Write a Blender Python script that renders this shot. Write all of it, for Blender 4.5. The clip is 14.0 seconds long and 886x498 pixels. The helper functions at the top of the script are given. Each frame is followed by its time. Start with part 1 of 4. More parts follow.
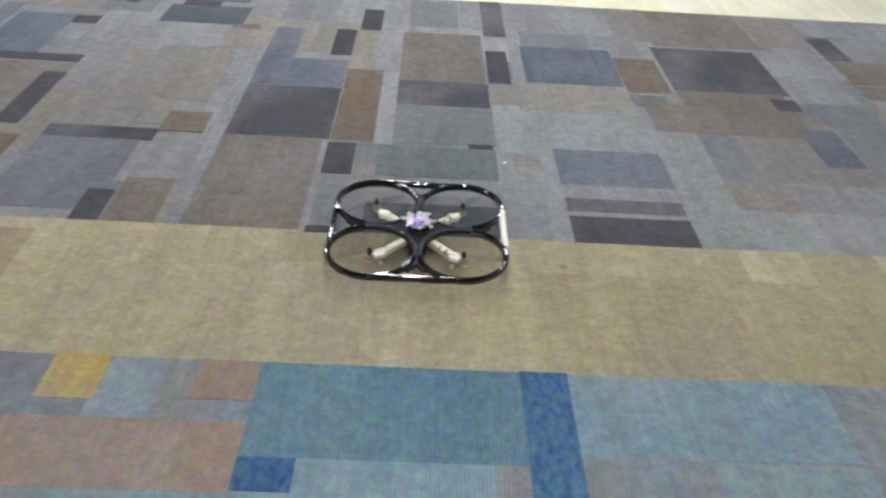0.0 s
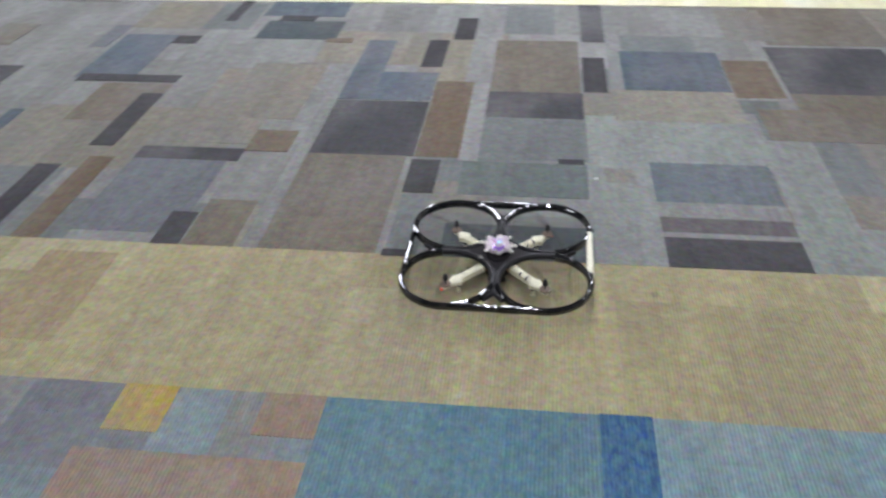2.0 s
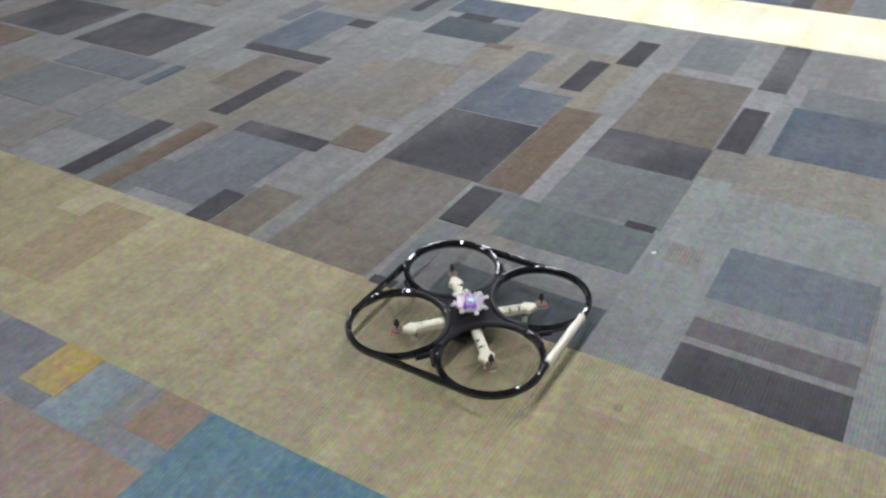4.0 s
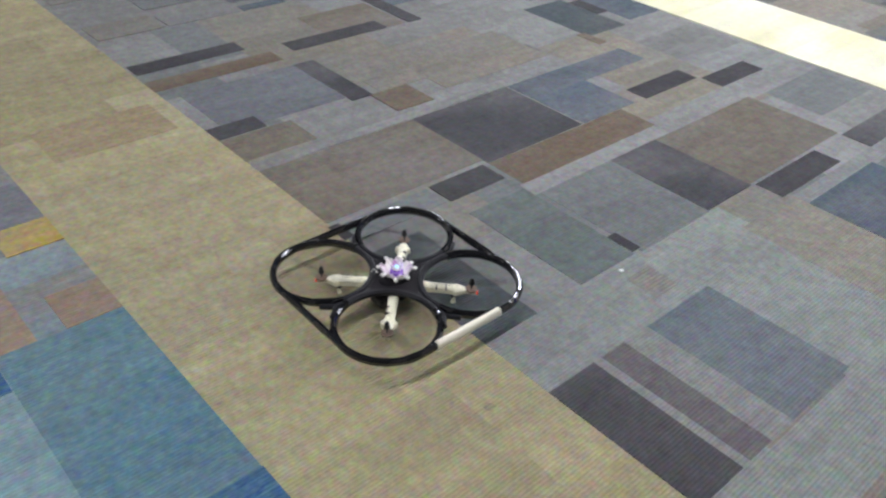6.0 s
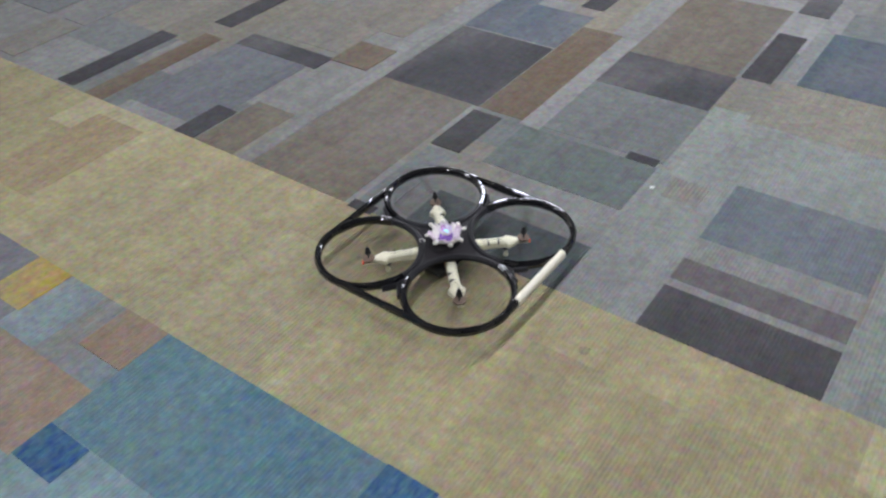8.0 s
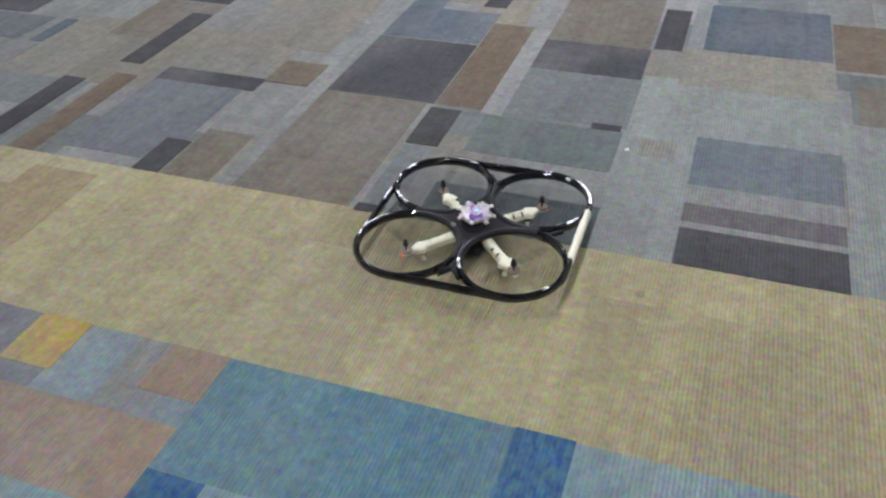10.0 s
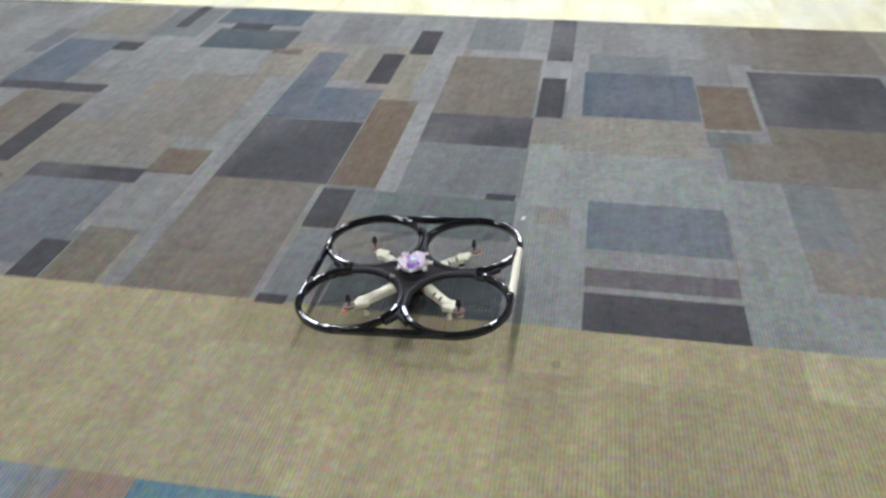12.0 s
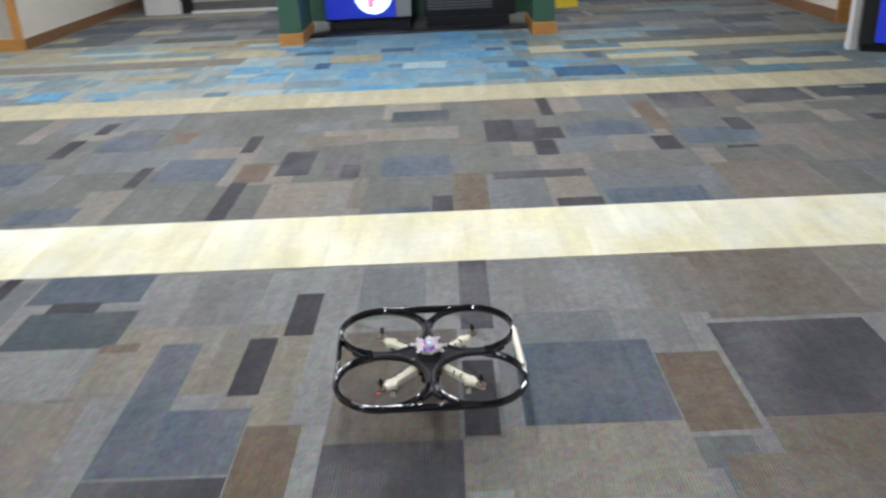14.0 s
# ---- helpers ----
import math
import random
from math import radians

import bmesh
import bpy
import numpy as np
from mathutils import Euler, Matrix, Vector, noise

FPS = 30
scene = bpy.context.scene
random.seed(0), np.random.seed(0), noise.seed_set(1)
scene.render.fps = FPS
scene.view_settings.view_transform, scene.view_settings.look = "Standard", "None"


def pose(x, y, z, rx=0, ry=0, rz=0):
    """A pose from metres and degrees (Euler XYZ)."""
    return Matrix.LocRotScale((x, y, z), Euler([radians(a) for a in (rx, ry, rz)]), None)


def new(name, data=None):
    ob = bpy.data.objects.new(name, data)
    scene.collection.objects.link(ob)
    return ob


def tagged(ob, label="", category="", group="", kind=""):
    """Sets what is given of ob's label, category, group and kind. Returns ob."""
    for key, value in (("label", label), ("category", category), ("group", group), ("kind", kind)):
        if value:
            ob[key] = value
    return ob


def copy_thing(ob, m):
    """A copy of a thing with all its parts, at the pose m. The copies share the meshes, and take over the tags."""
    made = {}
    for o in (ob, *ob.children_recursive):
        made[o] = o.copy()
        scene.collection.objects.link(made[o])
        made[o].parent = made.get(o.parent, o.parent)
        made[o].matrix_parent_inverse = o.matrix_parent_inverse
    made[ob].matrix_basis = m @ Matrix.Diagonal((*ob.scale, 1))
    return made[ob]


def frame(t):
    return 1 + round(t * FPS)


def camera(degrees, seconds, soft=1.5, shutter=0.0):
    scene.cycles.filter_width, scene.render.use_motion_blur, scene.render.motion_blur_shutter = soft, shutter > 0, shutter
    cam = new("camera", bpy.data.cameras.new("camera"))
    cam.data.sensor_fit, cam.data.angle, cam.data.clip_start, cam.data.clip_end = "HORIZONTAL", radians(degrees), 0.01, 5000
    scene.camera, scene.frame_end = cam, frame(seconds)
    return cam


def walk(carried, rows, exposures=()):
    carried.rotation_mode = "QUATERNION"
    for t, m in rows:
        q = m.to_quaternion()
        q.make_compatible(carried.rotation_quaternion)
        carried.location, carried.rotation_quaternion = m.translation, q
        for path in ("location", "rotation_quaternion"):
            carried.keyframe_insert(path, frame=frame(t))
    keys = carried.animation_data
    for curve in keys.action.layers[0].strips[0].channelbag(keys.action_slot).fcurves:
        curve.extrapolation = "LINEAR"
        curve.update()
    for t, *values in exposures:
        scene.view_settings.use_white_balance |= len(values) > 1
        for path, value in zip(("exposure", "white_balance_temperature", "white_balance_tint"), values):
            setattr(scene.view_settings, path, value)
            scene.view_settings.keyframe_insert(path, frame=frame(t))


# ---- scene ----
cam = camera(56.95, 14.0, soft=2.4, shutter=0.5)
# seconds, x, y, z, yaw, pitch, roll: hand-held at chest height, walking round the drone and then after it
ROWS = [
    (0.0, 0.027, -0.023, 1.291, -0.098, -33.937, -3.238),
    (0.5, 0.0, 0.0, 1.282, 0.789, -34.228, 0.026),
    (1.0, -0.016, 0.014, 1.285, -0.124, -35.16, 0.027),
    (1.5, -0.001, 0.054, 1.298, -1.718, -34.074, -1.046),
    (2.0, 0.121, 0.116, 1.28, 6.613, -33.949, 1.325),
    (2.5, 0.349, 0.187, 1.281, 15.048, -34.654, -0.77),
    (3.0, 0.525, 0.356, 1.265, 17.53, -33.613, -1.692),
    (3.5, 0.649, 0.465, 1.269, 23.246, -33.722, 0.342),
    (5.8, 1.202, 0.925, 1.24, 48.676, -35.629, -2.295),
    (6.0, 1.208, 0.923, 1.236, 48.113, -35.479, -3.276),
    (6.5, 1.185, 0.927, 1.2, 48.375, -37.789, -1.058),
    (7.0, 1.111, 0.898, 1.197, 45.531, -38.961, 1.139),
    (7.5, 0.98, 0.837, 1.195, 39.391, -38.898, 1.326),
    (8.0, 0.909, 0.759, 1.216, 35.509, -39.242, 2.068),
    (8.2, 0.867, 0.689, 1.197, 33.054, -38.383, 1.22),
    (10.3, 0.486, 0.435, 1.158, 17.176, -37.477, 2.027),
    (10.5, 0.476, 0.442, 1.152, 16.053, -37.393, 2.01),
    (11.0, 0.473, 0.446, 1.169, 15.959, -35.866, 2.112),
    (11.5, 0.462, 0.449, 1.159, 15.141, -36.14, 2.161),
    (12.0, 0.446, 0.472, 1.188, 9.884, -33.283, 0.883),
    (12.5, 0.428, 0.606, 1.192, 7.398, -29.679, 1.277),
    (13.0, 0.449, 0.874, 1.272, 6.827, -25.59, 1.166),
    (13.2, 0.399, 0.948, 1.28, 5.696, -24.66, 0.625),
    (13.5, 0.308, 1.128, 1.283, 5.033, -23.701, 0.625),
    (14.0, 0.286, 1.395, 1.283, -0.197, -23.569, 2.52),
]
walk(cam, [(t, pose(x, y, z, 90 + pitch, roll, yaw)) for t, x, y, z, yaw, pitch, roll in ROWS],
     exposures=((0.0, 0.0, 6500, 10), (1.5, 0.0, 6500, 10), (3.5, -0.07, 6500, 10), (6.0, -0.07, 6500, 10), (8.0, -0.09, 6500, 10), (10.3, -0.04, 6500, 9), (12.0, -0.04, 6500, 8), (12.5, -0.33, 6550, 8), (13.0, -0.4, 6600, 8), (13.5, -0.29, 6600, 9), (14.0, -0.24, 6600, 9)))

# ---- world and exposure ----
world = bpy.data.worlds.new("hall_world")
scene.world = world
world.use_nodes = True
world.node_tree.nodes["Background"].inputs[0].default_value = (0.5, 0.5, 0.5, 1)
world.node_tree.nodes["Background"].inputs[1].default_value = 0.05
LIGHT = 25.5
DOWNLIGHT = 200.0
LIGHT_COLOUR = (0.95, 0.972, 1.085, 1)
scene.view_settings.exposure = 0.0


# ---- mesh helpers ----
def box_bm(x0, x1, y0, y1, z0, z1, bevel=0.0):
    bm = bmesh.new()
    bmesh.ops.create_cube(bm, size=1, matrix=Matrix.Translation(((x0 + x1) / 2, (y0 + y1) / 2, (z0 + z1) / 2)) @ Matrix.Diagonal((x1 - x0, y1 - y0, z1 - z0, 1)))
    if bevel:
        bmesh.ops.bevel(bm, geom=bm.edges[:], offset=bevel, segments=2, affect="EDGES", profile=0.5)
    return bm


def cyl_bm(r0, r1, h, m=None, seg=20, bevel=0.0):
    bm = bmesh.new()
    bmesh.ops.create_cone(bm, cap_ends=True, segments=seg, radius1=r0, radius2=r1, depth=h)
    if bevel:
        rim = [e for e in bm.edges if abs(e.verts[0].co.z - e.verts[1].co.z) < 1e-6]
        bmesh.ops.bevel(bm, geom=rim, offset=bevel, segments=2, affect="EDGES", profile=0.5)
    if m is not None:
        bm.transform(m)
    return bm


def merge(*parts):
    out = bmesh.new()
    for b in parts:
        me = bpy.data.meshes.new("tmp")
        b.to_mesh(me)
        b.free()
        out.from_mesh(me)
        bpy.data.meshes.remove(me)
    return out


def sweep_bm(points, w, h, closed=False, lump=0.0, roll=0.0):
    """A tape-wrapped tube, a little taller than wide (half width w, half height h), along points that lie level."""
    bm = bmesh.new()
    profile = [(w * math.cos(radians(45 * k + 22.5)), h * math.sin(radians(45 * k + 22.5))) for k in range(8)]
    seg = len(profile)
    rings = []
    n = len(points)
    for i, p in enumerate(points):
        p = Vector(p)
        a = Vector(points[(i - 1) % n]) if (closed or i > 0) else p
        b = Vector(points[(i + 1) % n]) if (closed or i < n - 1) else p
        d = (b - a).normalized()
        side = Vector((d.y, -d.x, 0)).normalized()
        k = 1 + lump * noise.noise(p * 55)
        # each turn of the tape lies at a slant of its own
        wrap = Vector((i // 5, points[0][0] * 90, points[0][1] * 90))
        tip = roll * (noise.cell(wrap) * 2 - 1) + 0.35 * roll * noise.noise(p * 160)
        c, s = math.cos(tip), math.sin(tip)
        rings.append([bm.verts.new(p + side * ((u * c - v * s) * k) + Vector((0, 0, (u * s + v * c) * k))) for u, v in profile])
    for i in range(n if closed else n - 1):
        a, b = rings[i], rings[(i + 1) % n]
        for j in range(seg):
            bm.faces.new((a[j], b[j], b[(j + 1) % seg], a[(j + 1) % seg]))
    if not closed:
        bm.faces.new(rings[0])
        bm.faces.new(list(reversed(rings[-1])))
    bmesh.ops.recalc_face_normals(bm, faces=bm.faces[:])
    return bm


def mesh_of(name, bm, material, smooth=False):
    me = bpy.data.meshes.new(name)
    bm.to_mesh(me)
    bm.free()
    me.materials.append(material)
    if smooth:
        for p in me.polygons:
            p.use_smooth = True
    return me


def part(name, bm, material, parent, label="", smooth=False):
    ob = new(name, mesh_of(name, bm, material, smooth))
    ob.parent = parent
    if label:
        tagged(ob, label)
    return ob


def structure(name, bm, material, label, category):
    return tagged(new(name, mesh_of(name, bm, material)), label, category, kind="structure")


def empty(name, m, label, category, group=""):
    ob = new(name)
    ob.matrix_basis = m
    return tagged(ob, label, category, group)


# ---- materials ----
def node_mat(name):
    m = bpy.data.materials.new(name)
    m.use_nodes = True
    nt = m.node_tree
    return m, nt, nt.nodes["Principled BSDF"]


def noise_node(nt, vec, scale, detail=3, stretch=None):
    if stretch:
        mp = nt.nodes.new("ShaderNodeMapping")
        mp.inputs["Scale"].default_value = stretch
        nt.links.new(vec, mp.inputs["Vector"])
        vec = mp.outputs["Vector"]
    n = nt.nodes.new("ShaderNodeTexNoise")
    n.inputs["Scale"].default_value = scale
    n.inputs["Detail"].default_value = detail
    nt.links.new(vec, n.inputs["Vector"])
    return n


def math_node(nt, op, a, b, c=None):
    n = nt.nodes.new("ShaderNodeMath")
    n.operation = op
    for i, v in enumerate((a, b, c)):
        if v is None:
            continue
        if isinstance(v, (int, float)):
            n.inputs[i].default_value = v
        else:
            nt.links.new(v, n.inputs[i])
    return n.outputs[0]


def carpet(name, colour, drift=None, amount=0.5, streak=0.16, ribs=0.065, dyes=0.42, soiled=0.5, pitch=36):
    """Ribbed, heathered loop-pile carpet. drift: a second dye colour into which it fades in soft blotches."""
    m, nt, bsdf = node_mat(name)
    tc = nt.nodes.new("ShaderNodeTexCoord").outputs["Object"]
    info = nt.nodes.new("ShaderNodeObjectInfo")
    shift = nt.nodes.new("ShaderNodeVectorMath")
    shift.operation = "ADD"
    nt.links.new(tc, shift.inputs[0])
    nt.links.new(math_node(nt, "MULTIPLY", info.outputs["Random"], 40.0), shift.inputs[1])
    mix = nt.nodes.new("ShaderNodeMix")
    mix.data_type = "RGBA"
    mix.inputs[6].default_value = (*colour, 1)
    mix.inputs[7].default_value = (*(drift or [c * 1.25 for c in colour]), 1)
    blotch = noise_node(nt, shift.outputs[0], 3.2, 2, (1.0, 0.7, 1.0)).outputs["Fac"]
    ramp = nt.nodes.new("ShaderNodeMapRange")
    ramp.inputs["From Min"].default_value, ramp.inputs["From Max"].default_value = 0.38, 0.66
    ramp.inputs["To Max"].default_value = amount
    nt.links.new(blotch, ramp.inputs["Value"])
    nt.links.new(ramp.outputs["Result"], mix.inputs[0])
    fibre = noise_node(nt, tc, 260, 2, (1.0, 0.35, 1.0)).outputs["Fac"]
    strk = noise_node(nt, tc, 1.0, 3, (70.0, 4.0, 1.0)).outputs["Fac"]
    soil = noise_node(nt, tc, 22.0, 4).outputs["Fac"]
    wave = nt.nodes.new("ShaderNodeTexWave")
    wave.bands_direction = "X"
    wave.inputs["Scale"].default_value = pitch
    wave.inputs["Distortion"].default_value = 1.2
    wave.inputs["Detail Scale"].default_value = 0.4
    nt.links.new(tc, wave.inputs["Vector"])
    v = math_node(nt, "MULTIPLY_ADD", fibre, 0.44, 0.78)
    v = math_node(nt, "MULTIPLY", v, math_node(nt, "MULTIPLY_ADD", strk, 2 * streak, 1 - streak))
    v = math_node(nt, "MULTIPLY", v, math_node(nt, "MULTIPLY_ADD", soil, soiled, 1 - soiled / 2))
    # the ribs stand out where the pile is worn flat, and bands of yarn run along the length of the cloth
    worn = nt.nodes.new("ShaderNodeMapRange")
    worn.inputs["From Min"].default_value, worn.inputs["From Max"].default_value = 0.4, 0.62
    worn.inputs["To Min"].default_value, worn.inputs["To Max"].default_value = 0.35 * ribs, 2.5 * ribs
    nt.links.new(noise_node(nt, tc, 4.5, 3).outputs["Fac"], worn.inputs["Value"])
    rib = math_node(nt, "MULTIPLY", math_node(nt, "SUBTRACT", wave.outputs["Fac"], 0.5), worn.outputs["Result"])
    v = math_node(nt, "MULTIPLY", v, math_node(nt, "ADD", rib, 1.0))
    bands = noise_node(nt, shift.outputs[0], 1.0, 3, (10.0, 1.5, 1.0)).outputs["Fac"]
    v = math_node(nt, "MULTIPLY", v, math_node(nt, "MULTIPLY_ADD", bands, 0.44, 0.78))
    v = math_node(nt, "MULTIPLY", v, math_node(nt, "MULTIPLY_ADD", info.outputs["Random"], 0.16, 0.92))
    # yarns of two dyes, so that the tint wanders a little too
    hsv = nt.nodes.new("ShaderNodeHueSaturation")
    nt.links.new(mix.outputs[2], hsv.inputs["Color"])
    nt.links.new(v, hsv.inputs["Value"])
    yarn = noise_node(nt, tc, 75.0, 2, (1.0, 0.5, 1.0)).outputs["Fac"]
    nt.links.new(math_node(nt, "MULTIPLY_ADD", yarn, 0.14, 0.43), hsv.inputs["Hue"])
    nt.links.new(math_node(nt, "MULTIPLY_ADD", yarn, 0.9, 0.55), hsv.inputs["Saturation"])
    dye = nt.nodes.new("ShaderNodeMix")
    dye.data_type, dye.blend_type = "RGBA", "OVERLAY"
    dye.inputs[0].default_value = dyes
    nt.links.new(hsv.outputs["Color"], dye.inputs[6])
    nt.links.new(noise_node(nt, tc, 62.0, 3).outputs["Color"], dye.inputs[7])
    nt.links.new(dye.outputs[2], bsdf.inputs["Base Color"])
    bsdf.inputs["Roughness"].default_value = 0.95
    bsdf.inputs["Specular IOR Level"].default_value = 0.12
    bump = nt.nodes.new("ShaderNodeBump")
    bump.inputs["Strength"].default_value = 0.5
    bump.inputs["Distance"].default_value = 0.003
    nt.links.new(math_node(nt, "ADD", wave.outputs["Fac"], fibre), bump.inputs["Height"])
    nt.links.new(bump.outputs["Normal"], bsdf.inputs["Normal"])
    return m


def paint(name, colour, rough=0.5, metal=0.0, mottle=0.12, scale=8.0, bump=0.0, bump_scale=60.0, coat=0.0):
    m, nt, bsdf = node_mat(name)
    tc = nt.nodes.new("ShaderNodeTexCoord").outputs["Object"]
    big = noise_node(nt, tc, scale, 4).outputs["Fac"]
    fine = noise_node(nt, tc, scale * 14, 2).outputs["Fac"]
    v = math_node(nt, "MULTIPLY_ADD", big, 2 * mottle, 1 - mottle)
    v = math_node(nt, "MULTIPLY", v, math_node(nt, "MULTIPLY_ADD", fine, mottle, 1 - mottle / 2))
    hsv = nt.nodes.new("ShaderNodeHueSaturation")
    hsv.inputs["Color"].default_value = (*colour, 1)
    nt.links.new(v, hsv.inputs["Value"])
    nt.links.new(hsv.outputs["Color"], bsdf.inputs["Base Color"])
    nt.links.new(math_node(nt, "MULTIPLY_ADD", fine, 0.2 * rough, 0.9 * rough), bsdf.inputs["Roughness"])
    bsdf.inputs["Metallic"].default_value = metal
    bsdf.inputs["Coat Weight"].default_value = coat
    if bump:
        b = nt.nodes.new("ShaderNodeBump")
        b.inputs["Strength"].default_value = bump
        b.inputs["Distance"].default_value = 0.002
        nt.links.new(noise_node(nt, tc, bump_scale, 3).outputs["Fac"], b.inputs["Height"])
        nt.links.new(b.outputs["Normal"], bsdf.inputs["Normal"])
    return m


def wood(name, colour):
    m, nt, bsdf = node_mat(name)
    tc = nt.nodes.new("ShaderNodeTexCoord").outputs["Object"]
    g = noise_node(nt, tc, 6.0, 5, (1.0, 1.0, 9.0)).outputs["Fac"]
    hsv = nt.nodes.new("ShaderNodeHueSaturation")
    hsv.inputs["Color"].default_value = (*colour, 1)
    nt.links.new(math_node(nt, "MULTIPLY_ADD", g, 0.8, 0.6), hsv.inputs["Value"])
    nt.links.new(hsv.outputs["Color"], bsdf.inputs["Base Color"])
    bsdf.inputs["Roughness"].default_value = 0.35
    return m


def glow(name, colour, strength):
    m, nt, bsdf = node_mat(name)
    bsdf.inputs["Base Color"].default_value = (*colour[:3], 1)
    bsdf.inputs["Emission Color"].default_value = (*colour[:3], 1)
    bsdf.inputs["Emission Strength"].default_value = strength
    return m


def smoky(name, colour, alpha):
    m, nt, bsdf = node_mat(name)
    tc = nt.nodes.new("ShaderNodeTexCoord").outputs["Object"]
    n = noise_node(nt, tc, 30.0, 2).outputs["Fac"]
    bsdf.inputs["Base Color"].default_value = (*colour, 1)
    bsdf.inputs["Roughness"].default_value = 0.6
    bsdf.inputs["Specular IOR Level"].default_value = 0.1
    nt.links.new(math_node(nt, "MULTIPLY_ADD", n, alpha, alpha * 0.5), bsdf.inputs["Alpha"])
    return m


GREY = carpet("carpet_grey", (0.195, 0.193, 0.183), (0.236, 0.242, 0.232), 0.8)
CHARCOAL = carpet("carpet_charcoal", (0.057, 0.055, 0.059), (0.09, 0.088, 0.091), 0.75)
DARK = carpet("carpet_dark_grey", (0.07, 0.07, 0.075), (0.138, 0.135, 0.136), 0.8)
SLATE = carpet("carpet_slate_blue", (0.098, 0.125, 0.146), (0.158, 0.16, 0.177), 0.8)
DEEP_SLATE = carpet("carpet_deep_slate", (0.072, 0.088, 0.094), (0.112, 0.119, 0.119), 0.8)
BROWN = carpet("carpet_brown", (0.168, 0.145, 0.116), (0.193, 0.179, 0.160), 0.8)
RUSSET = carpet("carpet_russet", (0.16, 0.122, 0.09), (0.178, 0.152, 0.122), 0.8)
TAUPE = carpet("carpet_taupe", (0.221, 0.198, 0.163), (0.207, 0.202, 0.188), 0.8)
PALE = carpet("carpet_pale_grey", (0.227, 0.228, 0.219))
MIST = carpet("carpet_mist_blue", (0.25, 0.27, 0.247), (0.226, 0.222, 0.222), 0.7)
SAND_GREY = carpet("carpet_sand_grey", (0.236, 0.217, 0.173), (0.211, 0.207, 0.188), 0.8)
MID = carpet("carpet_mid_grey", (0.159, 0.167, 0.164))
MOSS = carpet("carpet_moss_grey", (0.119, 0.138, 0.131), (0.156, 0.160, 0.154), 0.7)
PLUM = carpet("carpet_plum_grey", (0.118, 0.104, 0.108), (0.15, 0.142, 0.142), 0.8)
LILAC = carpet("carpet_lilac_grey", (0.163, 0.163, 0.180), (0.17, 0.184, 0.187), 0.8)
TEAL = carpet("carpet_teal", (0.1, 0.192, 0.242), (0.15, 0.23, 0.25), 0.9)
COBALT = carpet("carpet_cobalt", (0.05, 0.115, 0.205), (0.072, 0.15, 0.228), 0.7)
SEA = carpet("carpet_sea_grey", (0.185, 0.265, 0.285), (0.238, 0.275, 0.262), 0.8)
OCHRE = carpet("carpet_ochre", (0.356, 0.254, 0.092), (0.324, 0.270, 0.162), 0.7)
CARAMEL = carpet("carpet_caramel", (0.285, 0.228, 0.142), (0.3, 0.25, 0.16), 0.8)
TAN = carpet("carpet_tan", (0.35, 0.308, 0.182), (0.31, 0.272, 0.178), 0.8, 0.14)
TAN_DEEP = carpet("carpet_tan_deep", (0.325, 0.283, 0.17), (0.3, 0.268, 0.178), 0.8)
TAN_PALE = carpet("carpet_tan_pale", (0.385, 0.345, 0.215), (0.35, 0.315, 0.21), 0.8)
CREAM = carpet("carpet_cream", (0.75, 0.71, 0.47), (0.82, 0.81, 0.66), 0.9, 0.05, 0.03, 0.1, 0.2)
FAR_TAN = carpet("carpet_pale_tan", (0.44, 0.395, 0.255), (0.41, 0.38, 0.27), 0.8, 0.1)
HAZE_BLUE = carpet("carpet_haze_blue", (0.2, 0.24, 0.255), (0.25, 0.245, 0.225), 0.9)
CLAY = carpet("carpet_clay", (0.275, 0.205, 0.155), (0.27, 0.23, 0.19), 0.8)
SKY = carpet("carpet_sky_blue", (0.1, 0.27, 0.44), (0.18, 0.36, 0.46), 0.8)
# warmer grey of the second field, darkened to offset the ceiling lights above it
WARM_GREY_DIMMED = carpet("carpet_warm_grey_dimmed", (0.147, 0.149, 0.133), (0.172, 0.175, 0.157), 0.8)
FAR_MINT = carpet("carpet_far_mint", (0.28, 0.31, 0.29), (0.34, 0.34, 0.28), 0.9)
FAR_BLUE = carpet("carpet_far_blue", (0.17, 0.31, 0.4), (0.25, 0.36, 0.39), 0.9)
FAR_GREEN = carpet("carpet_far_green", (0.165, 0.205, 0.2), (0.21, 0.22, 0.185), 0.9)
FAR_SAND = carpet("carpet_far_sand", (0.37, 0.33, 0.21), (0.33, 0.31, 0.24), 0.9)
RIBBED = carpet("carpet_ribbed_taupe", (0.215, 0.205, 0.185), None, 0.5, 0.1, 0.16, pitch=30)
HAZY_SLATE = carpet("carpet_hazy_slate", (0.125, 0.145, 0.16), (0.175, 0.18, 0.188), 0.9)
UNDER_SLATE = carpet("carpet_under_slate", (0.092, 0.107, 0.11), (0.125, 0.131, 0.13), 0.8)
AQUA = carpet("carpet_aqua", (0.3, 0.42, 0.45), (0.42, 0.44, 0.38), 0.8)

